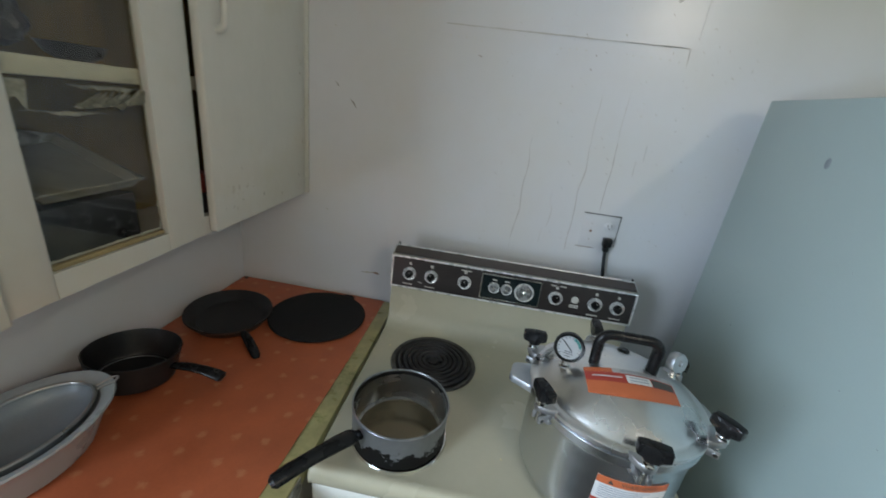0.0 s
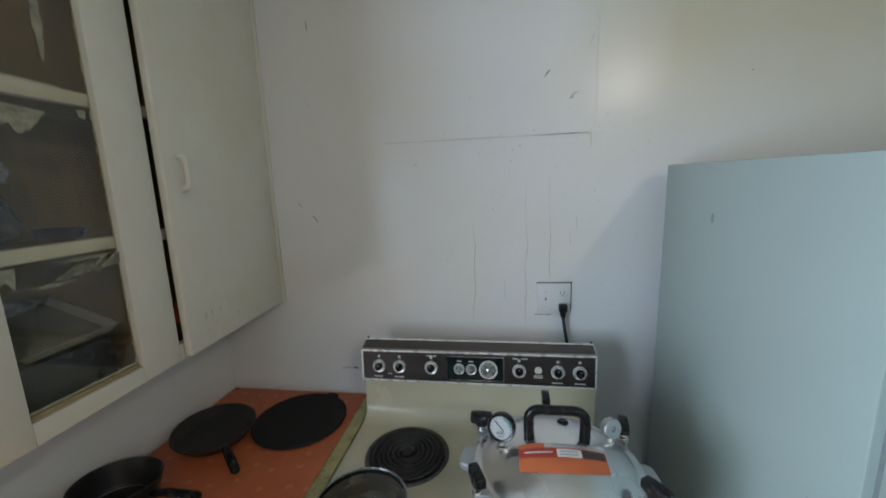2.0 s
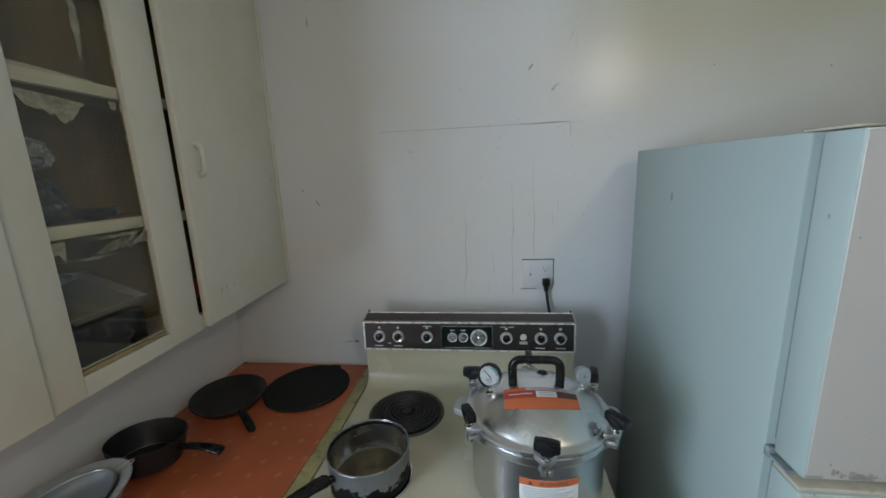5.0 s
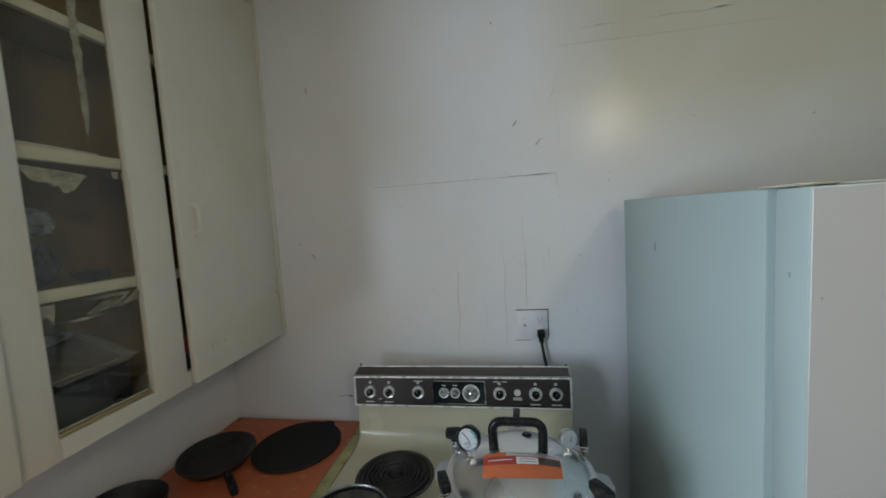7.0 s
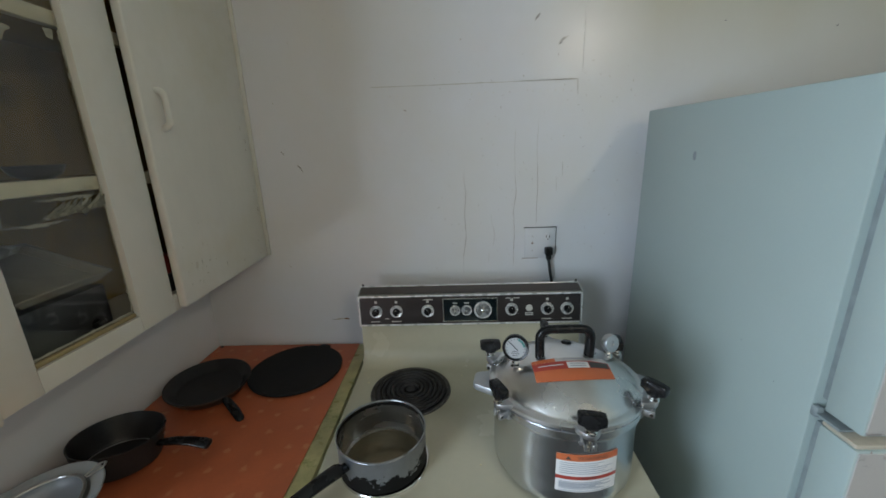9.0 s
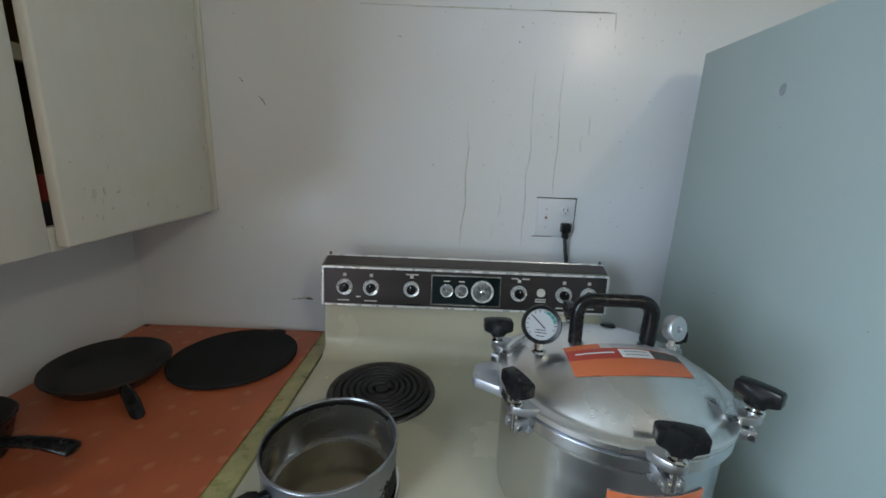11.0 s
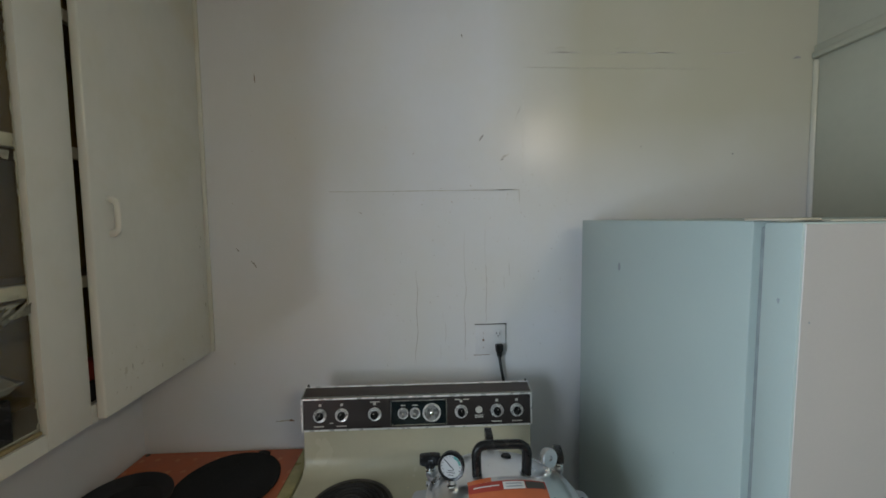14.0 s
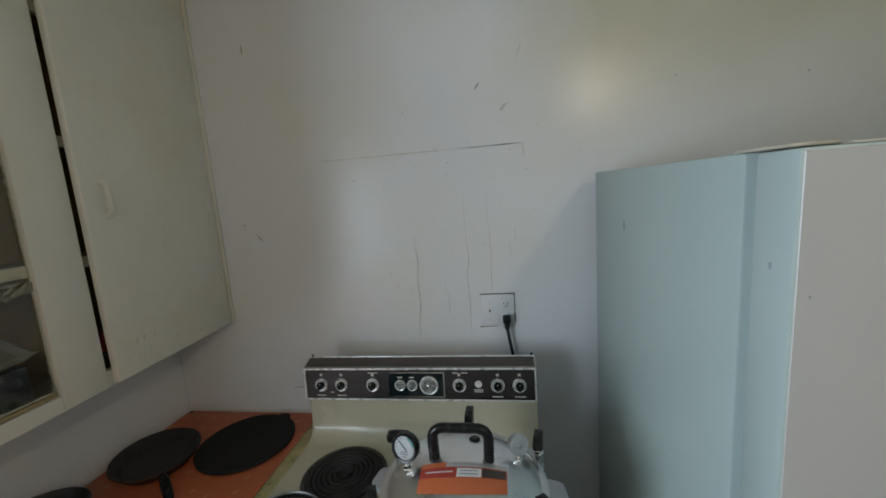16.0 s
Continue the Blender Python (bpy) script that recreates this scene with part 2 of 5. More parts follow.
def grimy_door():
    """Old door enamel with mottled dirt along the split between the two doors."""
    m = FRIDGE_WARMLIT
    n, l = m.node_tree.nodes, m.node_tree.links
    b = n["Principled BSDF"]
    before = b.inputs["Base Color"].links[0].from_socket
    co, xyz, tex = n.new("ShaderNodeTexCoord"), n.new("ShaderNodeSeparateXYZ"), n.new("ShaderNodeTexNoise")
    flat = n.new("ShaderNodeMapping")
    flat.inputs["Scale"].default_value = (0.7, 1, 1.3)
    tex.inputs["Scale"].default_value, tex.inputs["Detail"].default_value, tex.inputs["Roughness"].default_value = 26, 9, 0.68
    l.new(co.outputs["Object"], xyz.inputs[0])
    l.new(co.outputs["Object"], flat.inputs[0])
    l.new(flat.outputs[0], tex.inputs["Vector"])
    off, size, near, total, mask = n.new("ShaderNodeMath"), n.new("ShaderNodeMath"), n.new("ShaderNodeMapRange"), n.new("ShaderNodeMath"), n.new("ShaderNodeMapRange")
    off.operation, size.operation, total.operation = "SUBTRACT", "ABSOLUTE", "ADD"
    off.inputs[1].default_value = 1.200
    l.new(xyz.outputs["Z"], off.inputs[0])
    l.new(off.outputs[0], size.inputs[0])
    for key, v in (("From Min", 0.015), ("From Max", 0.070), ("To Min", 0.20), ("To Max", -0.06)):
        near.inputs[key].default_value = v
    l.new(size.outputs[0], near.inputs["Value"])
    l.new(tex.outputs["Fac"], total.inputs[0])
    l.new(near.outputs[0], total.inputs[1])
    for key, v in (("From Min", 0.665), ("From Max", 0.72), ("To Max", 0.75)):
        mask.inputs[key].default_value = v
    l.new(total.outputs[0], mask.inputs["Value"])
    over = n.new("ShaderNodeMix")
    over.data_type = "RGBA"
    l.new(mask.outputs[0], over.inputs["Factor"])
    l.new(before, over.inputs["A"])
    over.inputs["B"].default_value = (0.17, 0.15, 0.14, 1)
    l.new(over.outputs["Result"], b.inputs["Base Color"])


grimy_door()


def mat_oilcloth():
    """Terracotta oilcloth with a loose grid of pale flowers."""
    m = material("terracotta_oilcloth", (0.43, 0.112, 0.045), 0.42, var=0.13, scale=14, fine=160, bump=0.18)
    n, l = m.node_tree.nodes, m.node_tree.links
    b = n["Principled BSDF"]
    before = b.inputs["Base Color"].links[0].from_socket
    co = n.new("ShaderNodeTexCoord")
    v = n.new("ShaderNodeTexVoronoi")
    v.voronoi_dimensions = "2D"
    v.inputs["Scale"].default_value, v.inputs["Randomness"].default_value = 14.0, 0.42
    wob = n.new("ShaderNodeTexNoise")
    wob.inputs["Scale"].default_value = 110
    l.new(co.outputs["Object"], v.inputs["Vector"])
    l.new(co.outputs["Object"], wob.inputs["Vector"])
    sub = n.new("ShaderNodeMath")
    sub.operation = "MULTIPLY_ADD"
    l.new(wob.outputs["Fac"], sub.inputs[0])
    sub.inputs[1].default_value = 0.22
    l.new(v.outputs["Distance"], sub.inputs[2])
    mask = n.new("ShaderNodeMapRange")
    for key, value in (("From Min", 0.17), ("From Max", 0.27), ("To Min", 0.25), ("To Max", 0.0)):
        mask.inputs[key].default_value = value
    l.new(sub.outputs[0], mask.inputs["Value"])
    over = n.new("ShaderNodeMix")
    over.data_type = "RGBA"
    l.new(mask.outputs[0], over.inputs["Factor"])
    l.new(before, over.inputs["A"])
    over.inputs["B"].default_value = (0.72, 0.42, 0.22, 1)
    l.new(over.outputs["Result"], b.inputs["Base Color"])
    return m


def mat_pot():
    """Dull grey enamel, burnt black towards the base and along chips."""
    m = material("burnt_grey_enamel", (0.25, 0.265, 0.29), 0.33, metal=0.7, var=0.16, scale=14, fine=90, bump=0.1)
    n, l = m.node_tree.nodes, m.node_tree.links
    b = n["Principled BSDF"]
    before = b.inputs["Base Color"].links[0].from_socket
    co = n.new("ShaderNodeTexCoord")
    xyz = n.new("ShaderNodeSeparateXYZ")
    l.new(co.outputs["Object"], xyz.inputs[0])
    tex = n.new("ShaderNodeTexNoise")
    tex.inputs["Scale"].default_value, tex.inputs["Detail"].default_value, tex.inputs["Roughness"].default_value = 17, 9, 0.72
    l.new(co.outputs["Object"], tex.inputs["Vector"])
    sub = n.new("ShaderNodeMath")
    sub.operation = "MULTIPLY_ADD"
    l.new(tex.outputs["Fac"], sub.inputs[0])
    sub.inputs[1].default_value = 0.17
    l.new(xyz.outputs["Z"], sub.inputs[2])
    tilt = n.new("ShaderNodeMath")
    tilt.operation = "MULTIPLY_ADD"
    l.new(xyz.outputs["X"], tilt.inputs[0])
    tilt.inputs[1].default_value = -0.13
    l.new(sub.outputs[0], tilt.inputs[2])
    mask = n.new("ShaderNodeMapRange")
    for key, value in (("From Min", 0.120), ("From Max", 0.1225), ("To Min", 1.0), ("To Max", 0.0)):
        mask.inputs[key].default_value = value
    l.new(tilt.outputs[0], mask.inputs["Value"])
    over = n.new("ShaderNodeMix")
    over.data_type = "RGBA"
    l.new(mask.outputs[0], over.inputs["Factor"])
    l.new(before, over.inputs["A"])
    over.inputs["B"].default_value = (0.008, 0.0075, 0.0075, 1)
    l.new(over.outputs["Result"], b.inputs["Base Color"])
    for key, bare, burnt_value in (("Metallic", 0.7, 0.0), ("Roughness", 0.33, 0.6), ("Specular IOR Level", 0.5, 0.12)):
        blend = n.new("ShaderNodeMapRange")
        blend.inputs["To Min"].default_value, blend.inputs["To Max"].default_value = bare, burnt_value
        l.new(mask.outputs[0], blend.inputs["Value"])
        l.new(blend.outputs[0], b.inputs[key])
    return m


def mat_glass():
    m = bpy.data.materials.new("old_pane")
    m.use_nodes = True
    b = m.node_tree.nodes["Principled BSDF"]
    b.inputs["Base Color"].default_value = (0.93, 0.94, 0.9, 1)
    b.inputs["Transmission Weight"].default_value = 1
    b.inputs["Roughness"].default_value = 0.03
    b.inputs["IOR"].default_value = 1.45
    return m


OILCLOTH, POT_OUT, GLASS = mat_oilcloth(), mat_pot(), mat_glass()
POT_IN = material("dull_pot_inside", (0.30, 0.295, 0.28), 0.24, metal=0.9, var=0.08, scale=9, fine=80, bump=0.04, stretch=(1, 1, 4), stain=((0.20, 0.16, 0.10), 7, 0.22, 0.35))
POT_FLOOR = material("brown_pot_floor", (0.24, 0.20, 0.135), 0.20, metal=0.8, var=0.10, scale=8, fine=60, bump=0.03, stain=((0.17, 0.13, 0.075), 9, 0.3, 0.3))
LAMINATE = material("green_marbled_laminate", (0.47, 0.43, 0.20), 0.35, var=0.25, scale=18, fine=80, bump=0.08, stain=((0.16, 0.19, 0.05), 14, 0.5, 0.15))
SIEVE = material("sieve_mesh", (0.25, 0.28, 0.31), 0.45, metal=0.3, var=0.06, scale=300, fine=600, bump=0.12)


# ---- building blocks ----
def box(x0, x1, y0, y1, z0, z1, bevel=0.0, seg=2):
    bm = bmesh.new()
    bmesh.ops.create_cube(bm, size=1)
    for v in bm.verts:
        v.co = ((x0, x1)[v.co.x > 0], (y0, y1)[v.co.y > 0], (z0, z1)[v.co.z > 0])
    if bevel:
        bmesh.ops.bevel(bm, geom=bm.edges[:], offset=bevel, segments=seg, profile=0.5, affect="EDGES")
    return bm


def merged(*bms):
    out = bmesh.new()
    for bm in bms:
        me = bpy.data.meshes.new("tmp")
        bm.to_mesh(me)
        bm.free()
        out.from_mesh(me)
        bpy.data.meshes.remove(me)
    return out


def moved(bm, m):
    bmesh.ops.transform(bm, matrix=m, verts=bm.verts[:])
    return bm


def lathe(profile, n=48, at=(0, 0, 0), closed=False):
    """Turns a profile of (radius, height) about the vertical; radius 0 closes it to a point."""
    bm = bmesh.new()
    rings = []
    for r, z in profile:
        if r < 1e-6:
            rings.append([bm.verts.new((at[0], at[1], at[2] + z))])
        else:
            rings.append([bm.verts.new((at[0] + r * math.cos(math.tau * k / n), at[1] + r * math.sin(math.tau * k / n), at[2] + z)) for k in range(n)])
    pairs = list(zip(rings, rings[1:])) + ([(rings[-1], rings[0])] if closed else [])
    for a, b in pairs:
        for k in range(n):
            j = (k + 1) % n
            if len(a) == 1 and len(b) == 1:
                continue
            if len(a) == 1:
                bm.faces.new((a[0], b[j], b[k]))
            elif len(b) == 1:
                bm.faces.new((a[k], a[j], b[0]))
            else:
                bm.faces.new((a[k], a[j], b[j], b[k]))
    bmesh.ops.recalc_face_normals(bm, faces=bm.faces[:])
    return bm


def tube(points, radius, n=12, flat=1.0, caps=True):
    """Sweeps a round or flattened section along points; radius may be a list."""
    pts = [Vector(p) for p in points]
    rad = radius if isinstance(radius, (list, tuple)) else [radius] * len(pts)
    bm = bmesh.new()
    rings, side = [], None
    for k, p in enumerate(pts):
        way = (pts[min(k + 1, len(pts) - 1)] - pts[max(k - 1, 0)]).normalized()
        if side is None:
            side = way.orthogonal() if abs(way.z) > 0.95 else way.cross(Vector((0, 0, 1)))
        side = (side - way * side.dot(way)).normalized()
        up = side.cross(way)
        rings.append([bm.verts.new(p + rad[k] * (math.cos(math.tau * j / n) * side + flat * math.sin(math.tau * j / n) * up)) for j in range(n)])
    for a, b in zip(rings, rings[1:]):
        for j in range(n):
            bm.faces.new((a[j], a[(j + 1) % n], b[(j + 1) % n], b[j]))
    if caps:
        bm.faces.new(rings[0][::-1])
        bm.faces.new(rings[-1])
    bmesh.ops.recalc_face_normals(bm, faces=bm.faces[:])
    return bm


def rounded(points, turns=6, r=0.02):
    """A polyline with its corners rounded by r."""
    pts = [Vector(p) for p in points]
    out = [pts[0]]
    for a, b, c in zip(pts, pts[1:], pts[2:]):
        u, w = (a - b).normalized(), (c - b).normalized()
        p, q = b + u * r, b + w * r
        for k in range(turns + 1):
            f = k / turns
            out.append((1 - f) ** 2 * p + 2 * f * (1 - f) * b + f * f * q)
    return out + [pts[-1]]


def ribbon(pairs, normal, h=0.001):
    """A thin raised strip between pairs of points."""
    bm = bmesh.new()
    up = Vector(normal) * h
    rows = [[bm.verts.new(p) for p in (Vector(a), Vector(a) + up, Vector(b) + up, Vector(b))] for a, b in pairs]
    for a, b in zip(rows, rows[1:]):
        for k in range(3):
            bm.faces.new((a[k], a[k + 1], b[k + 1], b[k]))
    bm.faces.new(rows[0])
    bm.faces.new(rows[-1][::-1])
    bmesh.ops.recalc_face_normals(bm, faces=bm.faces[:])
    return bm


def grid(nx, ny, f):
    """A sheet of nx by ny cells through f(u, v)."""
    bm = bmesh.new()
    vs = [[bm.verts.new(f(i / nx, j / ny)) for j in range(ny + 1)] for i in range(nx + 1)]
    for i in range(nx):
        for j in range(ny):
            bm.faces.new((vs[i][j], vs[i + 1][j], vs[i + 1][j + 1], vs[i][j + 1]))
    return bm


def thick(bm, d):
    bmesh.ops.recalc_face_normals(bm, faces=bm.faces[:])
    bmesh.ops.solidify(bm, geom=bm.faces[:], thickness=d)
    return bm


def outline(points, z0, z1, bevel=0.0):
    """An upright prism over a flat outline of (x, y)."""
    bm = bmesh.new()
    f = bm.faces.new([bm.verts.new((x, y, z0)) for x, y in points])
    up = bmesh.ops.extrude_face_region(bm, geom=[f])
    for v in up["geom"]:
        if isinstance(v, bmesh.types.BMVert):
            v.co.z = z1
    bmesh.ops.recalc_face_normals(bm, faces=bm.faces[:])
    if bevel:
        bmesh.ops.bevel(bm, geom=bm.edges[:], offset=bevel, segments=2, profile=0.5, affect="EDGES")
    return bm


LOCAL = set()


def thing(name, m, label, category, group="", local=True, kind=""):
    """An Empty at a thing's base. local: its parts are given in its own space, else in the world's."""
    ob = tagged(new(name), label, category, group, kind)
    ob.matrix_basis = m
    ob.empty_display_size = 0.05
    if local:
        LOCAL.add(ob)
    return ob


def part(name, bm, mat, parent=None, label="", angle=35):
    me = bpy.data.meshes.new(name)
    bm.to_mesh(me)
    bm.free()
    me.materials.append(mat)
    me.polygons.foreach_set("use_smooth", [True] * len(me.polygons))
    me.set_sharp_from_angle(angle=radians(angle))
    ob = new(name, me)
    if label:
        ob["label"] = label
    if parent:
        ob.parent = parent
        if parent.type == "EMPTY" and parent not in LOCAL:
            ob.matrix_parent_inverse = parent.matrix_basis.inverted()
    return ob


def single(name, bm, mat, label, category, group="", kind="", angle=35):
    return tagged(part(name, bm, mat, None, "", angle), label, category, group, kind)


def lettering(text, size):
    """A flat mesh of a word in the built-in font, centred, in the xy plane."""
    data = bpy.data.curves.new("word", "FONT")
    data.body, data.size, data.align_x, data.align_y = text, size, "CENTER", "CENTER"
    data.resolution_u = 2
    ob = bpy.data.objects.new("word", data)
    me = bpy.data.meshes.new_from_object(ob)
    bm = bmesh.new()
    bm.from_mesh(me)
    bpy.data.objects.remove(ob)
    bpy.data.meshes.remove(me)
    return bm


rnd = random.Random(7)

# ---- the room ----
X0, X1, Y1, TOP = -0.640, 1.870, -3.6, 2.75
wall_north = single("wall_north", box(X0 - 0.1, X1 + 0.1, 0, 0.1, 0, TOP), WALL, "old white painted board wall with cracks and chips", "wall", kind="structure")
WIN = (-2.33, -1.41, 1.08, 2.04)
wall_west = single("wall_west", merged(box(X0 - 0.1, X0, Y1, WIN[0], 0, TOP), box(X0 - 0.1, X0, WIN[1], 0, 0, TOP), box(X0 - 0.1, X0, WIN[0], WIN[1], 0, WIN[2]), box(X0 - 0.1, X0, WIN[0], WIN[1], WIN[3], TOP)), WALL, "white painted wall below the wall cabinet", "wall", kind="structure")
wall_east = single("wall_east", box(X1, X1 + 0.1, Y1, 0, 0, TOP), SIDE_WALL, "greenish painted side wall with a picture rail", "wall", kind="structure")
wall_south = single("wall_south", box(X0 - 0.1, X1 + 0.1, Y1 - 0.1, Y1, 0, TOP), REAR_WALL, "plain painted wall", "wall", kind="structure")
single("floor", box(X0 - 0.1, X1 + 0.1, Y1 - 0.1, 0.1, -0.1, 0), FLOOR, "grey linoleum kitchen floor", "floor", kind="structure")
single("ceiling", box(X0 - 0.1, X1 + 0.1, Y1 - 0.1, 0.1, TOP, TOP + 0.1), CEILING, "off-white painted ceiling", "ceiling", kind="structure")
window_1 = thing("window_1", pose(X0 - 0.05, -1.87, 1.08), "white wooden window with one clear pane", "window", local=False, kind="structure")
for a in ((WIN[0], WIN[1], WIN[2], WIN[2] + 0.05), (WIN[0], WIN[1], WIN[3] - 0.05, WIN[3]), (WIN[0], WIN[0] + 0.05, WIN[2] + 0.05, WIN[3] - 0.05), (WIN[1] - 0.05, WIN[1], WIN[2] + 0.05, WIN[3] - 0.05)):
    part("window_frame", box(X0 - 0.09, X0 - 0.05, *a, 0.004), CABINET, window_1)
pane = part("pane", box(X0 - 0.074, X0 - 0.070, WIN[0] + 0.045, WIN[1] - 0.045, WIN[2] + 0.045, WIN[3] - 0.045), GLASS, window_1)
pane.visible_shadow = False
# picture rail on the side wall, corner bead
single("trim", merged(box(X1 - 0.022, X1, Y1, -0.002, 2.335, 2.36, 0.006), box(X1 - 0.012, X1, Y1, -0.002, 2.36, 2.385, 0.004)), SIDE_WALL, "painted wooden picture rail along the side wall", "trim", kind="structure")
single("corner_trim", tube([(X1 - 0.006, -0.006, 0.02), (X1 - 0.006, -0.006, 2.33)], 0.009, 8), WALL, "painted corner bead between two walls", "trim", kind="structure")
single("cabinet_trim", box(-0.3835, -0.364, -0.0115, -0.001, 1.292, TOP - 0.001, 0.003), CABINET, "narrow painted strip beside the cabinet door", "trim", kind="structure")


def wall_line(name, pts, width, mat, h=0.0008, jitter=0.003, step=0.02, taper=True):
    """An irregular line on the back wall through (x, z) points."""
    out = []
    for (xa, za), (xb, zb) in zip(pts, pts[1:]):
        n = max(2, int(math.hypot(xb - xa, zb - za) / step))
        out += [(xa + (xb - xa) * k / n, za + (zb - za) * k / n) for k in range(n)]
    out.append(pts[-1])
    pairs = []
    for k, (x, z) in enumerate(out):
        j = min(k + 1, len(out) - 1)
        i = max(k - 1, 0)
        dx, dz = out[j][0] - out[i][0], out[j][1] - out[i][1]
        d = math.hypot(dx, dz) or 1
        w = width * rnd.uniform(0.35, 1.0) * (min(1, 0.25 + 4 * min(k, len(out) - 1 - k) / len(out)) if taper else 1)
        s = rnd.uniform(-jitter, jitter)
        x, z = x - dz / d * s, z + dx / d * s
        pairs.append(((x - dz / d * w, -0.0002, z + dx / d * w), (x + dz / d * w, -0.0002, z - dx / d * w)))
    return part(name, ribbon(pairs, (0, -1, 0), h), mat, wall_north)


for pts, w in ((((0.376, 1.578), (0.372, 1.552), (0.380, 1.50), (0.373, 1.42), (0.378, 1.34), (0.367, 1.27), (0.366, 1.205)), 0.0010), (((0.553, 1.58), (0.560, 1.50), (0.551, 1.43), (0.556, 1.34), (0.552, 1.28), (0.553, 1.22)), 0.0009), (((0.633, 1.60), (0.636, 1.52), (0.633, 1.44), (0.634, 1.38)), 0.0008), (((0.480, 1.375), (0.482, 1.345), (0.478, 1.305)), 0.0009)):
    wall_line("crack", pts, w, CRACK, jitter=0.0011, step=0.008)
for pts in (((0.555, 1.725), (0.552, 1.65), (0.554, 1.58)), ((0.633, 1.745), (0.629, 1.66), (0.633, 1.60)), ((0.470, 1.42), (0.474, 1.37)), ((0.462, 1.29), (0.460, 1.24))):
    wall_line("crack", pts, 0.0008, FAINT, jitter=0.0012, step=0.008)
# shallow board once screwed to the wall, painted over, with its screw holes
wall_line("board_edge", ((0.064, 1.8665), (0.757, 1.8670)), 0.0022, FAINT, jitter=0.0005, taper=False)
wall_line("board_edge", ((0.560, 1.8675), (0.757, 1.8680)), 0.0016, CRACK, jitter=0.0005)
wall_line("board_edge", ((0.758, 1.868), (0.760, 1.819)), 0.0016, FAINT, jitter=0.0005, taper=False)
for x in (0.080, 0.104, 0.128, 0.152, 0.174, 0.405, 0.430, 0.452, 0.478, 0.610, 0.634, 0.660, 0.686, 0.712, 0.738):
    part("screw_hole", moved(lathe([(0, 0), (0.0026, 0), (0.0022, 0.0006), (0, 0.0008)], 8), pose(x, -0.0001, 1.833 + rnd.uniform(-0.004, 0.004), 90)), HOLE, wall_north)
# seams of the upper boards
wall_line("seam", ((0.772, 1.90), (0.774, 2.29)), 0.0012, HOLE, jitter=0.001)
wall_line("seam", ((0.772, 2.305), (1.10, 2.303), (1.52, 2.300)), 0.0018, SEAM, jitter=0.001)
for a, b in ((0.86, 0.99), (1.07, 1.20), (1.22, 1.34), (1.47, 1.60)):
    wall_line("seam", ((a, 2.357 + rnd.uniform(-0.002, 0.002)), (b, 2.359)), 0.0022, FAINT, jitter=0.0015)
    wall_line("seam_flake", ((a + 0.04, 2.358), (a + 0.10, 2.359)), 0.0018, CRACK, jitter=0.001)
    wall_line("seam_flake", ((a + 0.03, 2.372), (a + 0.07, 2.376)), 0.0016, SEAM, jitter=0.002)
for x, z, dx, dz, w, mat in ((-0.222, 1.622, 0.018, -0.026, 0.0035, DIRT), (-0.275, 1.668, 0.012, -0.012, 0.0022, DIRT), (0.612, 2.045, 0.016, 0.022, 0.0035, DIRT), (0.690, 1.978, 0.032, 0.020, 0.004, FAINT), (0.690, 1.974, 0.014, 0.006, 0.003, DIRT), (-0.183, 2.285, 0.003, -0.035, 0.0026, CRACK), (-0.150, 1.016, 0.045, 0.004, 0.004, GREASE), (-0.112, 1.020, 0.022, -0.002, 0.0045, RUST), (-0.160, 1.016, 0.012, 0.0, 0.002, DIRT), (1.78, 2.338, 0.03, 0.004, 0.005, DIRT), (1.21, 2.02, 0.006, 0.0, 0.003, DIRT), (1.56, 1.99, 0.005, 0.004, 0.003, DIRT), (0.55, 2.42, 0.004, -0.012, 0.003, DIRT), (0.37, 1.998, 0.003, 0.005, 0.0022, CRACK), (0.745, 2.12, 0.02, 0.05, 0.002, FAINT), (0.80, 1.92, 0.012, 0.0, 0.002, FAINT), (0.44, 1.63, 0.004, 0.0, 0.002, DIRT), (0.17, 1.79, 0.012, -0.003, 0.002, CRACK), (0.70, 1.55, 0.002, -0.05, 0.0012, FAINT), (0.72, 1.60, 0.002, -0.05, 0.0012, FAINT)):
    mat = CHIP if mat is DIRT else mat
    wall_line("chip", ((x, z), (x + dx * 0.5, z + dz * 0.5 + 0.002), (x + dx, z + dz)), w, mat, jitter=0.001, step=0.006)
for k in range(190):
    x, z = (rnd.uniform(0.25, 0.95), rnd.uniform(1.22, 1.95)) if k < 150 else (rnd.uniform(-0.35, 1.7), rnd.uniform(1.1, 2.4))
    wall_line("speck", ((x, z), (x + rnd.uniform(0.001, 0.004), z + rnd.uniform(-0.006, 0.002))), rnd.uniform(0.0006, 0.0017), rnd.choice((GREASE, CRACK, CRACK, RUST, FAINT) if k < 150 else (GREASE, FAINT)), jitter=0.0005, step=0.003)
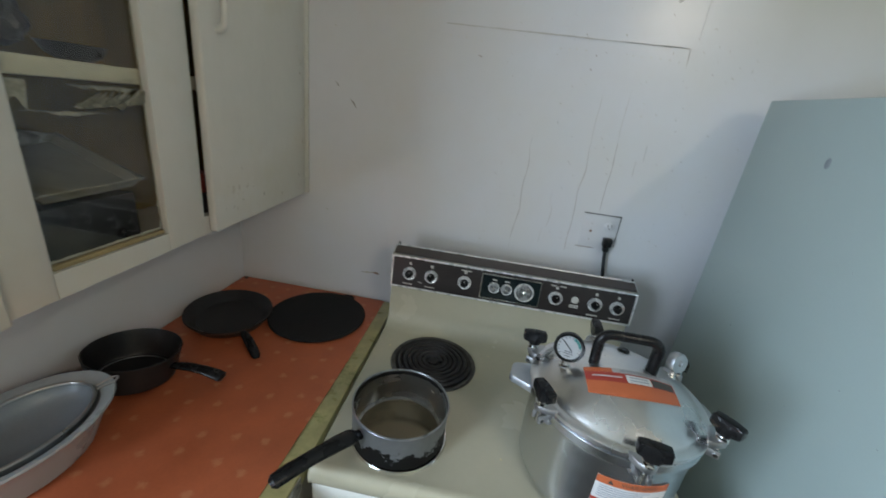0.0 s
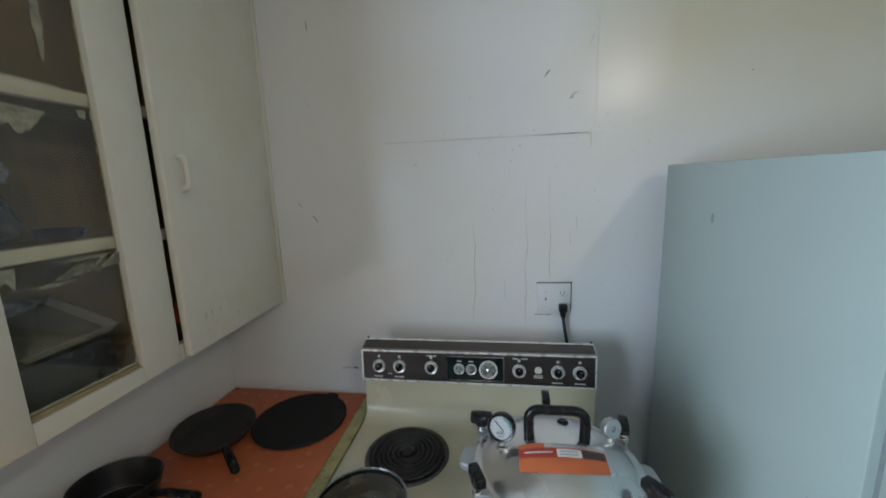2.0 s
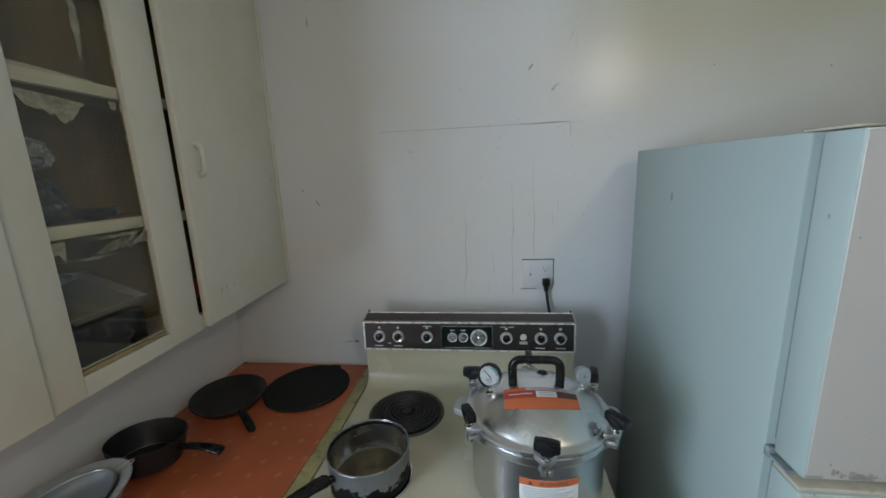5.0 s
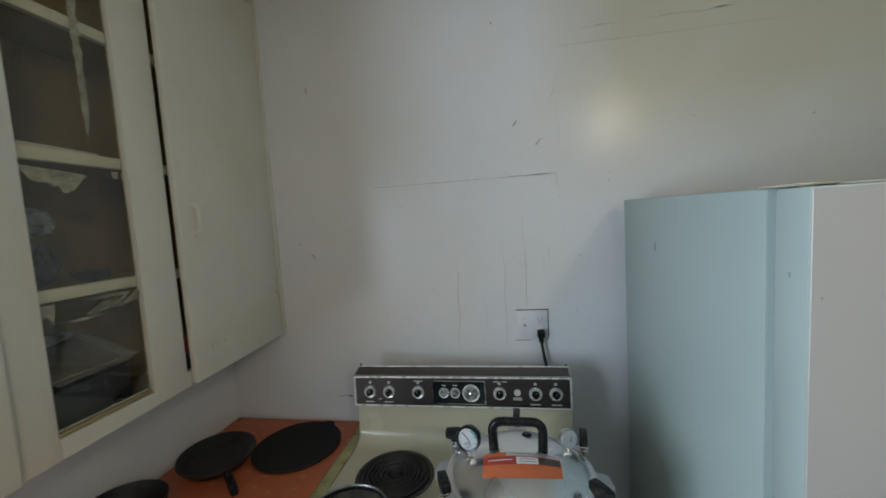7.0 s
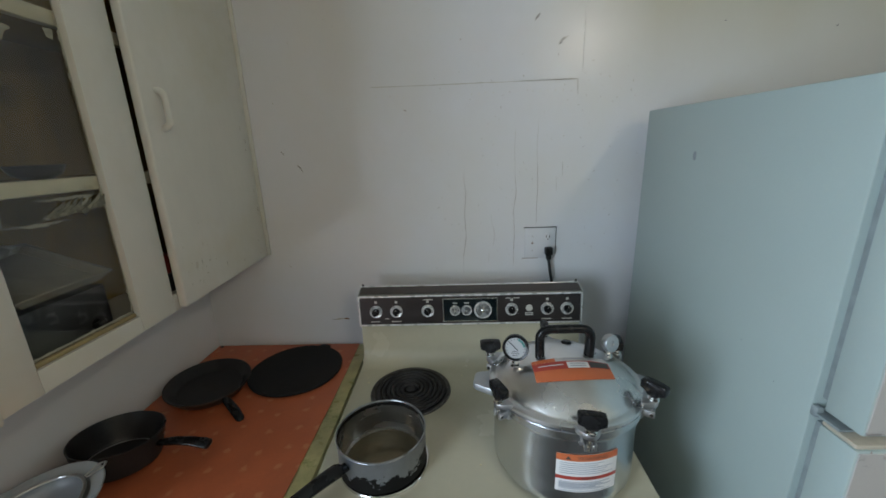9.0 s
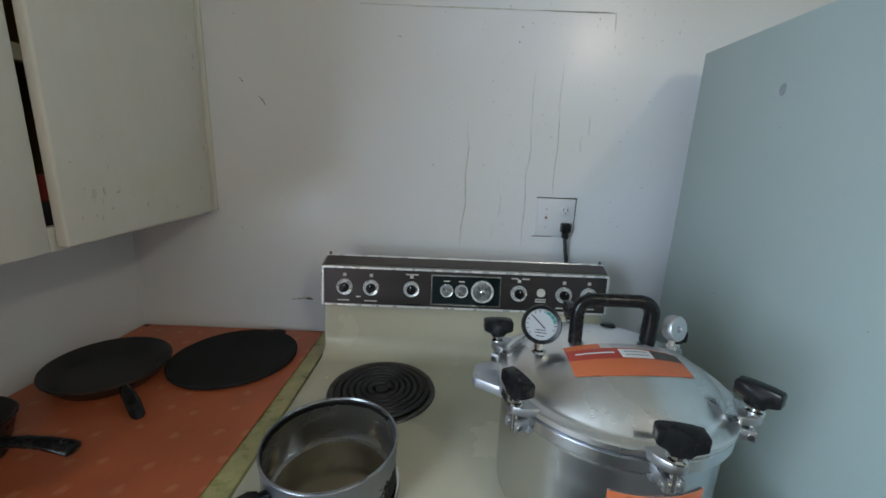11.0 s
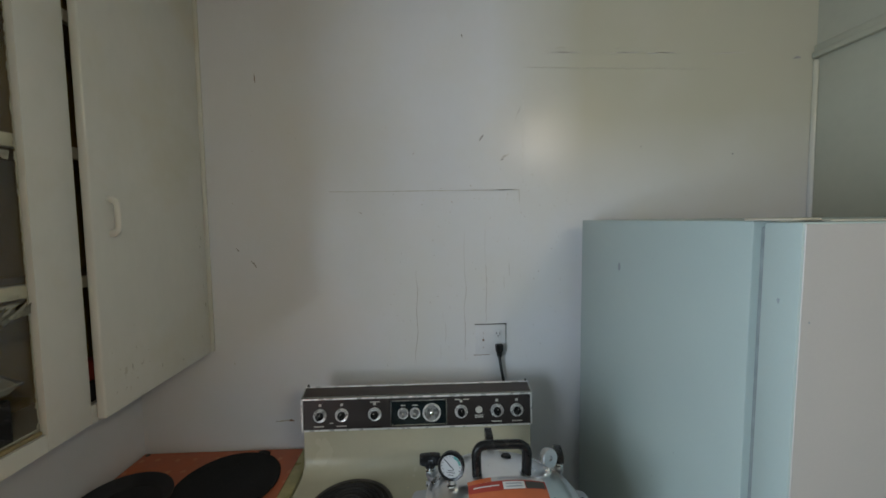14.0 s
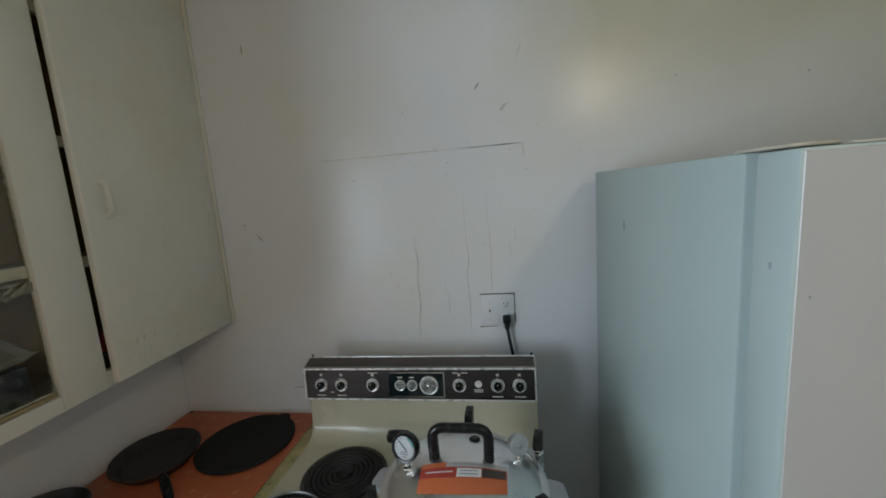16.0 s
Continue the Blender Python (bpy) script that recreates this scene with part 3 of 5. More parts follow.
# ---- counter along the side wall ----
CT = 0.910
counter = thing("base_cabinet", pose(-0.33, -1.5, 0), "off-white painted base cabinet with drawers under the counter", "cabinet", local=False)
part("body", box(X0 + 0.004, -0.06, -3.0, -0.01, 0.1, CT - 0.041, 0.003), CABINET, counter)
part("plinth", box(X0 + 0.004, -0.12, -3.0, -0.01, 0.0, 0.1), DARK_GOODS, counter)
for k in range(4):
    y = -0.80 - 0.53 * k
    d = part("drawer", box(-0.060, -0.042, y - 0.50, y, 0.70, 0.85, 0.004), CABINET, counter)
    part("handle", tube(rounded([(-0.042, y - 0.30, 0.775), (-0.015, y - 0.30, 0.775), (-0.015, y - 0.20, 0.775), (-0.042, y - 0.20, 0.775)], 4, 0.01), 0.005, 8), CHROME, d, "chrome handle")
    d = part("door", box(-0.060, -0.042, y - 0.50, y, 0.12, 0.685, 0.004), CABINET, counter)
    part("handle", tube(rounded([(-0.042, y - 0.06, 0.56), (-0.015, y - 0.06, 0.56), (-0.015, y - 0.06, 0.66), (-0.042, y - 0.06, 0.66)], 4, 0.01), 0.005, 8), CHROME, d, "chrome handle")
single("countertop", merged(box(X0 + 0.002, -0.018, -3.0, -0.004, CT - 0.04, CT, 0.004)), LAMINATE, "green and ochre marbled laminate countertop, stained", "countertop")
single("counter_edge_strip", box(-0.0165, -0.013, -3.0, -0.75, CT - 0.038, CT - 0.002), STEEL, "thin metal edging strip on the counter", "edging")


def cloth(u, v):
    x = X0 + 0.006 + u * (0.575 - 0.012 * v + 0.004 * math.sin(9 * v))
    y = -0.008 - 1.9 * v
    return (x, y, CT + 0.0022 + 0.0012 * noise.noise((x * 7, y * 7, 0)))


single("oilcloth", thick(grid(24, 60, cloth), -0.0015), OILCLOTH, "terracotta oilcloth with pale flowers lying on the counter", "tablecloth")
single("cloth_tack", lathe([(0, 0.004), (0.006, 0.003), (0.008, 0)], 12, (X0 + 0.022, -0.018, CT + 0.004)), DIRT, "small dark tack at the corner of the oilcloth", "tack")

# ---- wall cabinet ----
FX, CB, CTOP = -0.410, 1.260, 2.62
cab = thing("wall_cabinet", pose(-0.52, -0.7, CB), "off-white painted wall cabinet with shelves, one glazed front", "cabinet", local=False)
CY0 = -1.36


def sloped(bm):
    """Lets the foot of the cabinet follow its slope towards the far wall."""
    for v in bm.verts:
        if v.co.z < CB + 0.006:
            v.co.z += 0.030 * (v.co.y + 0.60)
    return bm


part("bottom", sloped(box(X0 + 0.002, FX - 0.02, CY0, -0.003, CB + 0.002, CB + 0.025)), CABINET, cab)
part("top", box(X0 + 0.002, FX - 0.02, CY0, -0.003, CTOP - 0.02, CTOP), CABINET, cab)
part("back", box(X0 + 0.002, X0 + 0.010, CY0, -0.003, CB + 0.022, CTOP - 0.02), CABINET_IN, cab, "dark brown bare boards")
part("side", box(X0 + 0.010, FX - 0.02, CY0, CY0 + 0.02, CB + 0.022, CTOP - 0.02), CABINET, cab)
part("side", box(X0 + 0.010, FX - 0.02, -0.020, -0.003, CB + 0.022, CTOP - 0.02), CABINET_IN, cab)
SHELVES = (1.607, 1.922, 2.245)
for z in SHELVES:
    s = part("shelf", box(X0 + 0.010, FX - 0.022, CY0 + 0.02, -0.02, z - 0.004, z + 0.018, 0.002), CABINET_IN, cab)
    part("shelf_edge", box(FX - 0.040, FX - 0.0205, CY0 + 0.02, -0.02, z - 0.008, z + 0.0205, 0.003), SHELF, s, "edge strip with worn cream paint")
GY0, GY1, GZ0, GZ1 = -0.790, -0.565, 1.300, 2.52
part("stile", sloped(box(FX - 0.02, FX, -0.563, -0.4555, CB, CTOP, 0.002)), CABINET, cab)
part("stile", sloped(box(FX - 0.02, FX, -0.868, -0.792, CB, CTOP, 0.002)), CABINET, cab)
part("rail", sloped(box(FX - 0.02, FX - 0.001, -0.7915, -0.5635, CB, GZ0)), CABINET, cab)
part("rail", box(FX - 0.02, FX - 0.001, -0.7915, -0.5635, GZ1, CTOP), CABINET, cab)
part("rail", sloped(box(FX - 0.02, FX - 0.001, -0.4550, -0.003, CB, CB + 0.05)), CABINET, cab)
part("rail", box(FX - 0.02, FX - 0.001, -0.4550, -0.003, CTOP - 0.04, CTOP), CABINET, cab)
part("glass_stop", box(FX - 0.016, FX - 0.006, GY0 + 0.002, GY1 - 0.002, GZ0 + 0.001, GZ0 + 0.010, 0.002), BARE, cab, "bare wooden strip below the pane")
gp = part("pane", box(FX - 0.0175, FX - 0.0150, GY0 - 0.001, GY1 + 0.001, GZ0 + 0.0005, GZ1 + 0.001), GLASS, cab, "old clear pane")
gp.visible_shadow = False


def ragged(y, z0, z1, inward, mean):
    """Ragged paint left on the pane along an upright edge."""
    n = int((z1 - z0) / 0.004)
    pairs = []
    for k in range(n + 1):
        z = z0 + (z1 - z0) * k / n
        w = mean * max(0.15, 0.75 + 0.9 * noise.noise((z * 70, y * 9, 3)) + 0.9 * noise.noise((z * 210, y, 8)))
        pairs.append(((FX - 0.0148, y, z), (FX - 0.0148, y + inward * w, z)))
    return ribbon(pairs, (1, 0, 0), 0.0008)


part("paint_edge", ragged(GY1 + 0.0005, GZ0 + 0.012, GZ1, -1, 0.0040), PAINT_EDGE, gp, "ragged brushed paint on the glass")
part("paint_edge", ragged(GY0 - 0.0005, GZ0 + 0.012, GZ1, 1, 0.004), PAINT_EDGE, gp, "ragged brushed paint on the glass")
part("paint_edge", ribbon([((FX - 0.0148, GY0 + 0.225 * k / 40, GZ0 + 0.011), (FX - 0.0148, GY0 + 0.225 * k / 40, GZ0 + 0.015 + 0.004 * max(0, noise.noise((k * 0.7, 5, 1))))) for k in range(41)], (1, 0, 0), 0.0008), PAINT_EDGE, gp, "ragged brushed paint on the glass")
# paint run down the upper pane
part("paint_run", ribbon([((FX - 0.0148, -0.641 - 0.004 * k / 40 - 0.006 * max(0, 0.5 + noise.noise((k * 0.45, 1, 1))) * min(1, k / 6), 1.985 + 0.0085 * k), (FX - 0.0148, -0.638 + 0.012 * max(0.4, 0.75 + noise.noise((k * 0.6, 6, 1))) * min(1, k / 7), 1.985 + 0.0085 * k)) for k in range(41)], (1, 0, 0), 0.0006), SMEAR, gp, "run of white paint on the glass")
# pale smears of paint brushed on the glass over the shelf edges
def smear(y0, y1, z, drop, seed, rise=0.0, mat=SMEAR, lift=0.0):
    n = 40
    pairs = []
    for k in range(n + 1):
        y = y0 + (y1 - y0) * k / n
        end = min(1, 5 * min(k, n - k) / n + 0.15)
        w = drop * end * max(0.1, 0.75 + 0.9 * noise.noise((y * 22, seed, 2)) + 0.35 * noise.noise((y * 90, seed, 4)))
        top = z + rise * k / n + 0.003 * noise.noise((y * 60, seed, 9))
        pairs.append(((FX - 0.0148 + lift, y, top), (FX - 0.0148 + lift, y, top - w)))
    return part("paint_smear", ribbon(pairs, (1, 0, 0), 0.0006), mat, gp, "thin smear of paint on the glass")


smear(-0.787, -0.655, 1.900, 0.046, 1, -0.010)
smear(-0.596, -0.578, 1.905, 0.022, 3)
smear(-0.787, -0.757, 1.594, 0.040, 4)
smear(-0.700, -0.574, 1.592, 0.008, 5)
for k in range(15):
    y = -0.698 + 0.0074 * k
    smear(y, y + 0.036 + 0.010 * rnd.random(), 1.556 + 0.004 * rnd.random() + 0.0006 * k, 0.0125, 10 + k, 0.020 + 0.008 * rnd.random(), THIN_SMEAR if k % 4 else SMEAR, 0.0007 * (1 + k % 7))
smear(-0.775, -0.640, 1.552, 0.006, 30, -0.004)


def pull(y, z, parent, x):
    part("handle", tube(rounded([(x - 0.001, y, z - 0.045), (x + 0.022, y, z - 0.040), (x + 0.022, y, z + 0.040), (x - 0.001, y, z + 0.045)], 6, 0.016), 0.0065, 10, 1.3), CABINET, parent, "white painted bow handle")


DX = -0.386
bm = box(FX + 0.001, DX, -0.446, -0.012, CB + 0.011, CTOP - 0.01, 0.005, 3)
for v in bm.verts:
    f = (v.co.y + 0.446) / 0.434
    v.co.x += 0.012 * f
    if v.co.z < 1.4:
        v.co.z += 0.019 * f
d1 = part("door", bm, CABINET, cab, "plain slab door, scuffed along its foot")
pull(-0.395, 1.775, d1, DX)
d2 = part("door", box(FX + 0.001, DX + 0.002, -1.33, -0.874, CB - 0.004, CTOP - 0.01, 0.005, 3), CABINET, cab, "plain slab door")
pull(-0.932, 1.745, d2, DX + 0.002)
for k in range(46):
    y, z = (rnd.gauss(-0.37, 0.05), 1.31 + abs(rnd.gauss(0, 0.07))) if k < 24 else (rnd.gauss(-0.050, 0.010), rnd.choice((1.345, 1.50, 1.72)) + rnd.gauss(0, 0.022)) if k < 42 else (rnd.uniform(-0.42, -0.03), rnd.uniform(1.29, 1.62))
    if not -0.44 < y < -0.02:
        continue
    w, h = rnd.choice((0.0007, 0.0012, 0.0030)) * rnd.uniform(0.6, 1.3), rnd.choice((0.002, 0.005, 0.014)) * rnd.uniform(0.6, 1.4)
    sx = DX + 0.0003 + 0.012 * (y + 0.446) / 0.434
    part("scuff", ribbon([((sx, y, z), (sx, y + w, z)), ((sx, y - w, z + h * 0.5), (sx, y + w * 2, z + h * 0.6)), ((sx, y, z + h), (sx, y + w * 0.5, z + h))], (1, 0, 0), 0.0005), rnd.choice((SCUFF, SCUFF, SCUFF, SCUFF, GREASE)), d1)

# ---- things in the cabinet ----
def crumpled(name, c, size, mat, label, category, seed):
    bm = bmesh.new()
    bmesh.ops.create_icosphere(bm, subdivisions=4, radius=1)
    for v in bm.verts:
        p = v.co.copy()
        f = 1 + 0.35 * noise.noise(p * 1.6 + Vector((seed, 0, 0))) + 0.16 * abs(noise.noise(p * 4.5 + Vector((0, seed, 0)))) - 0.12 * abs(noise.noise(p * 9 + Vector((0, 0, seed))))
        v.co = Vector((c[0] + p.x * f * size[0], c[1] + p.y * f * size[1], max(c[2], c[2] + size[2] * (1 + p.z * f))))
    return single(name, bm, mat, label, category, angle=18)


crumpled("plastic_bag", (-0.500, -0.745, 1.742), (0.050, 0.048, 0.034), BAG, "crumpled clear plastic bag lying on a dark bundle", "bag", 3)
crumpled("plastic_bag", (-0.510, -0.745, 1.626), (0.060, 0.045, 0.062), DARK_GOODS, "dark wrapped bundle on a cabinet shelf", "bag", 9)
single("metal_bowl", lathe([(0, 0.003), (0.02, 0.0025), (0.036, 0.012), (0.046, 0.027), (0.048, 0.028), (0.038, 0.010), (0.021, 0), (0, 0)], 36, (-0.49, -0.625, 1.6262)), DARK_GOODS, "small dark steel bowl on a cabinet shelf", "bowl")
single("blue_carton", moved(box(-0.05, 0.05, -0.07, 0.07, 0, 0.10, 0.002), pose(-0.55, -0.70, 1.291, 0, 0, 12)), BLUE_BOX, "dark blue carton at the back of a cabinet shelf", "box")
tray = [(-0.092, -0.100), (0.092, -0.100), (0.092, 0.100), (-0.092, 0.100)]
tr = thing("foil_tray", pose(-0.530, -0.680, 1.436, 0, 21, 3), "shallow pale foil tray leaning back on a dark tin", "tray")
part("base", box(-0.089, 0.089, -0.086, 0.086, 0, 0.004, 0.001), FOIL, tr)
part("rim", tube([(x, y, 0.018) for x, y in tray] + [(-0.092, -0.100, 0.018)], 0.004, 8), FOIL, tr)
for (xa, ya), (xb, yb) in zip(tray, tray[1:] + tray[:1]):
    part("side", ribbon([((xa, ya, 0.018), (xa * 0.96, ya * 0.85, 0.002)), ((xb, yb, 0.018), (xb * 0.96, yb * 0.85, 0.002))], (0, 0, 1), 0.001), FOIL, tr)
single("dark_tin", box(-0.610, -0.450, -0.775, -0.590, 1.2905, 1.394, 0.006), DARK_GOODS, "dark flat tin box on the cabinet floor", "tin")
crumpled("plastic_wrap", (-0.588, -0.700, 1.468), (0.020, 0.080, 0.016), BAG, "rolled clear plastic wrap lying on a foil tray", "wrap", 5)
single("paper_stack", moved(box(-0.08, 0.08, -0.09, 0.09, 0, 0.012, 0.001), pose(-0.53, -0.69, 1.9412, 0, 0, 6)), PAPER, "thin stack of old papers on a cabinet shelf", "papers")
single("tin_can", lathe([(0, 0), (0.034, 0), (0.035, 0.002), (0.034, 0.060), (0, 0.061)], 24, (-0.480, -0.395, 1.2905)), DARK_GOODS, "dark tin can behind the cabinet door", "can")
single("red_carton", box(-0.505, -0.455, -0.43, -0.36, 1.3520, 1.402, 0.002), RED, "small red carton behind the cabinet door", "box")

# ---- outlet ----
outlet = thing("wall_outlet", pose(0.65, 0, 1.31), "double outlet plate painted over, with dark cracks round it", "outlet", local=False)
part("plate", box(0.5935, 0.7060, -0.0045, 0.0, 1.2525, 1.3665, 0.0022), PLATE, outlet)
part("crack", ribbon([((0.590, -0.0002, 1.3665), (0.590, -0.0002, 1.3695)), ((0.66, -0.0002, 1.3668), (0.66, -0.0002, 1.3692)), ((0.709, -0.0002, 1.3665), (0.709, -0.0002, 1.3700))], (0, -1, 0), 0.003), DIRT, outlet)
part("crack", ribbon([((0.7062, -0.0002, 1.368), (0.7085, -0.0002, 1.368)), ((0.7062, -0.0002, 1.30), (0.7075, -0.0002, 1.30)), ((0.7062, -0.0002, 1.265), (0.7080, -0.0002, 1.265))], (0, -1, 0), 0.003), DIRT, outlet)
part("crack", ribbon([((0.585, -0.0002, 1.2500), (0.585, -0.0002, 1.2520)), ((0.645, -0.0002, 1.2508), (0.645, -0.0002, 1.2520))], (0, -1, 0), 0.002), RUST, outlet)
for x, z in ((0.677, 1.332), (0.677, 1.284)):
    part("socket", moved(lathe([(0, 0), (0.0165, 0), (0.0165, 0.002), (0.015, 0.003), (0, 0.003)], 24), pose(x, -0.0050, z, 90)), PLATE, outlet)
for dx in (-0.006, 0.006):
    part("slot", box(0.677 + dx - 0.0011, 0.677 + dx + 0.0011, -0.0090, -0.0078, 1.330, 1.339), DIRT, outlet)
part("ground_hole", moved(lathe([(0, 0), (0.0024, 0), (0.0022, 0.0006), (0, 0.0006)], 10), pose(0.677, -0.0080, 1.3245, 90)), DIRT, outlet)
for z, w in ((1.335, 0.0022), (1.309, 0.004), (1.281, 0.0020), (1.318, 0.0016)):
    part("screw", moved(lathe([(0, 0), (w, 0), (w * 0.8, 0.0008), (0, 0.001)], 10), pose(0.6215, -0.0055, z, 90)), RUST if z == 1.309 else CRACK, outlet)
plug = thing("power_cord", pose(0.677, -0.02, 1.284), "black range plug and cord hanging behind the stove", "power cord", local=False)
part("plug", merged(box(0.664, 0.692, -0.034, -0.0085, 1.268, 1.297, 0.005), box(0.669, 0.687, -0.032, -0.012, 1.250, 1.268, 0.004)), BLACK_PLASTIC, plug)
part("cord", tube(rounded([(0.678, -0.022, 1.256), (0.684, -0.024, 1.21), (0.696, -0.030, 1.14), (0.70, -0.035, 0.80)], 5, 0.02), 0.0055, 10), CORD, plug)

# ---- stove ----
SW, ST, SF = 0.757, 0.930, -0.750
stove = thing("electric_stove", pose(0.378, -0.4, 0), "cream enamel coil stove with a brown control panel", "stove", local=False)
part("body", box(0.004, SW - 0.004, -0.690, -0.060, 0.06, ST - 0.034, 0.004), ENAMEL_EDGE, stove)
part("kick_plate", box(0.03, SW - 0.03, -0.66, -0.10, 0.0, 0.06), DARK_GOODS, stove)
part("top_front", box(0.006, SW - 0.006, SF + 0.004, -0.689, 0.820, ST - 0.034, 0.005), ENAMEL_EDGE, stove, "white enamel front strip")
part("vent_gap", box(0.012, SW - 0.012, -0.722, -0.689, 0.806, 0.818), DARK_GOODS, stove)
odoor = part("oven_door", box(0.008, SW - 0.008, SF + 0.004, -0.692, 0.30, 0.804, 0.006), ENAMEL_EDGE, stove, "white enamel oven door")
part("handle", tube(rounded([(0.20, SF + 0.006, 0.745), (0.20, SF - 0.03, 0.745), (SW - 0.20, SF - 0.03, 0.745), (SW - 0.20, SF + 0.006, 0.745)], 5, 0.015), 0.008, 12), CHROME, odoor, "chrome bar handle")
part("oven_window", box(0.20, SW - 0.20, SF + 0.001, SF + 0.005, 0.42, 0.62, 0.001), BLACK_GLASS, odoor, "black glass")
part("drawer", box(0.008, SW - 0.008, SF + 0.006, -0.692, 0.07, 0.29, 0.006), ENAMEL_EDGE, stove)

# cooktop: a pan with a raised rim that sweeps up into the back
BURNERS = ((0.186, -0.343, 0.125, 1), (0.152, -0.612, 0.108, 0), (0.575, -0.338, 0.103, 0), (0.566, -0.610, 0.125, 1))


def top_section(x):
    """Front to back outline (y, z) of the cooktop and the cove up to the panel."""
    rim = 0.005 * max(0.0, 1 - min(x - 0.0, SW - x) / 0.016)
    pts = [(SF + 0.004, ST - 0.036), (SF, ST - 0.026), (SF, ST - 0.010), (SF + 0.004, ST + 0.001), (SF + 0.012, ST + 0.0055), (SF + 0.024, ST + 0.0035), (SF + 0.040, ST)]
    pts += [(y, ST + rim) for y in (-0.62, -0.5, -0.4, -0.3, -0.225)]
    for k in range(1, 9):
        a = radians(90 * k / 8)
        pts.append((-0.225 + 0.058 * math.sin(a), ST + 0.052 * (1 - math.cos(a)) + rim * (1 - k / 8)))
    return pts + [(-0.163, 1.03), (-0.160, 1.078)]


xs = [0.0, 0.003, 0.009, 0.018] + [0.018 + (SW - 0.036) * k / 12 for k in range(1, 12)] + [SW - 0.018, SW - 0.009, SW - 0.003, SW]
bm = bmesh.new()
rows = [[bm.verts.new((x, y, z - (0.004 if x in (0.0, SW) else 0))) for y, z in top_section(x)] for x in xs]
for a, b in zip(rows, rows[1:]):
    for k in range(len(a) - 1):
        bm.faces.new((a[k], b[k], b[k + 1], a[k + 1]))
for row in (rows[0], rows[-1]):
    low = [bm.verts.new((v.co.x, v.co.y, ST - 0.036)) for v in row[1:]]
    for k in range(1, len(row) - 1):
        bm.faces.new((row[k], row[k + 1], low[k], low[k - 1]))
bmesh.ops.recalc_face_normals(bm, faces=bm.faces[:])
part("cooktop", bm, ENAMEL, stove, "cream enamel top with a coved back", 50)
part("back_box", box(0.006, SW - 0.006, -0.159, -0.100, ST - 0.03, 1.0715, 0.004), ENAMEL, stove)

# control panel
SKIRT = material("satin_aluminium_skirt", (0.76, 0.76, 0.75), 0.3, metal=0.4, var=0.06, scale=40, bump=0.05)
CAP = material("cap_metal", (0.11, 0.095, 0.09), 0.35, metal=0.7, var=0.2, scale=12, fine=160, bump=0.08, stretch=(0.1, 1, 1))
bm = bmesh.new()
prof = [(-0.118, 1.072), (-0.176, 1.072), (-0.183, 1.076), (-0.176, 1.180), (-0.172, 1.184), (-0.128, 1.199), (-0.122, 1.199), (-0.118, 1.194)]
ends = [[bm.verts.new((x, y, z)) for y, z in prof] for x in (-0.001, SW + 0.001)]
for k in range(len(prof)):
    j = (k + 1) % len(prof)
    bm.faces.new((ends[0][k], ends[0][j], ends[1][j], ends[1][k]))
bm.faces.new(ends[0][::-1])
bm.faces.new(ends[1])
bmesh.ops.recalc_face_normals(bm, faces=bm.faces[:])
panel = part("control_panel", bm, STEEL, stove, "steel-capped control panel")


def on_panel(x, z, out=0.0):
    """A place on the panel's leaning face, and a pose whose z axis points out of it."""
    f = (z - 1.076) / 0.104
    return pose(x, -0.183 + 0.007 * f - out, z, 90 - 3.9, 0, 0)


def plate_on_panel(name, x0, x1, z0, z1, out, mat, h, parent, label=""):
    m = on_panel((x0 + x1) / 2, (z0 + z1) / 2, out)
    return part(name, moved(box(-(x1 - x0) / 2, (x1 - x0) / 2, -(z1 - z0) / 2, (z1 - z0) / 2, 0, h, min(h, 0.002) * 0.45, 1), m), mat, parent, label)


plate_on_panel("face_plate", 0.006, SW - 0.006, 1.081, 1.176, 0.0, CONSOLE, 0.0012, panel, "dark brown wood-toned metal face")
part("cap_plate", ribbon([((0.004, -0.1705, 1.1852), (0.004, -0.1335, 1.1978)), ((SW - 0.004, -0.1705, 1.1852), (SW - 0.004, -0.1335, 1.1978))], (0, -0.3, 0.95), 0.0012), CAP, panel, "grey-brown sloping metal cap")
plate_on_panel("edge_strip", -0.001, 0.005, 1.076, 1.181, 0.0, SKIRT, 0.004, panel, "chrome strip")
plate_on_panel("edge_strip", SW - 0.005, SW + 0.001, 1.076, 1.181, 0.0, SKIRT, 0.004, panel, "chrome strip")
plate_on_panel("edge_strip", 0.0055, SW - 0.0055, 1.1765, 1.1825, 0.0, SKIRT, 0.004, panel, "chrome strip")
plate_on_panel("edge_strip", 0.0055, SW - 0.0055, 1.0750, 1.0800, 0.0, SKIRT, 0.003, panel, "chrome strip")
part("cap_edge", tube([(0.0, -0.1285, 1.1995), (SW, -0.1285, 1.1995)], 0.0022, 8), SKIRT, panel, "bright metal edge")
for x in (0.008, SW - 0.008):
    part("cap_stud", lathe([(0.004, 0), (0.004, 0.006), (0.002, 0.010), (0, 0.010)], 10, (x, -0.125, 1.198)), BLACK_PLASTIC, panel)
cf = plate_on_panel("clock_frame", 0.288, 0.474, 1.0865, 1.1690, 0.0013, CHROME, 0.0020, panel, "chrome frame")
plate_on_panel("clock_glass", 0.2915, 0.4705, 1.0900, 1.1655, 0.0030, BLACK_GLASS, 0.0012, panel, "black glass clock panel")


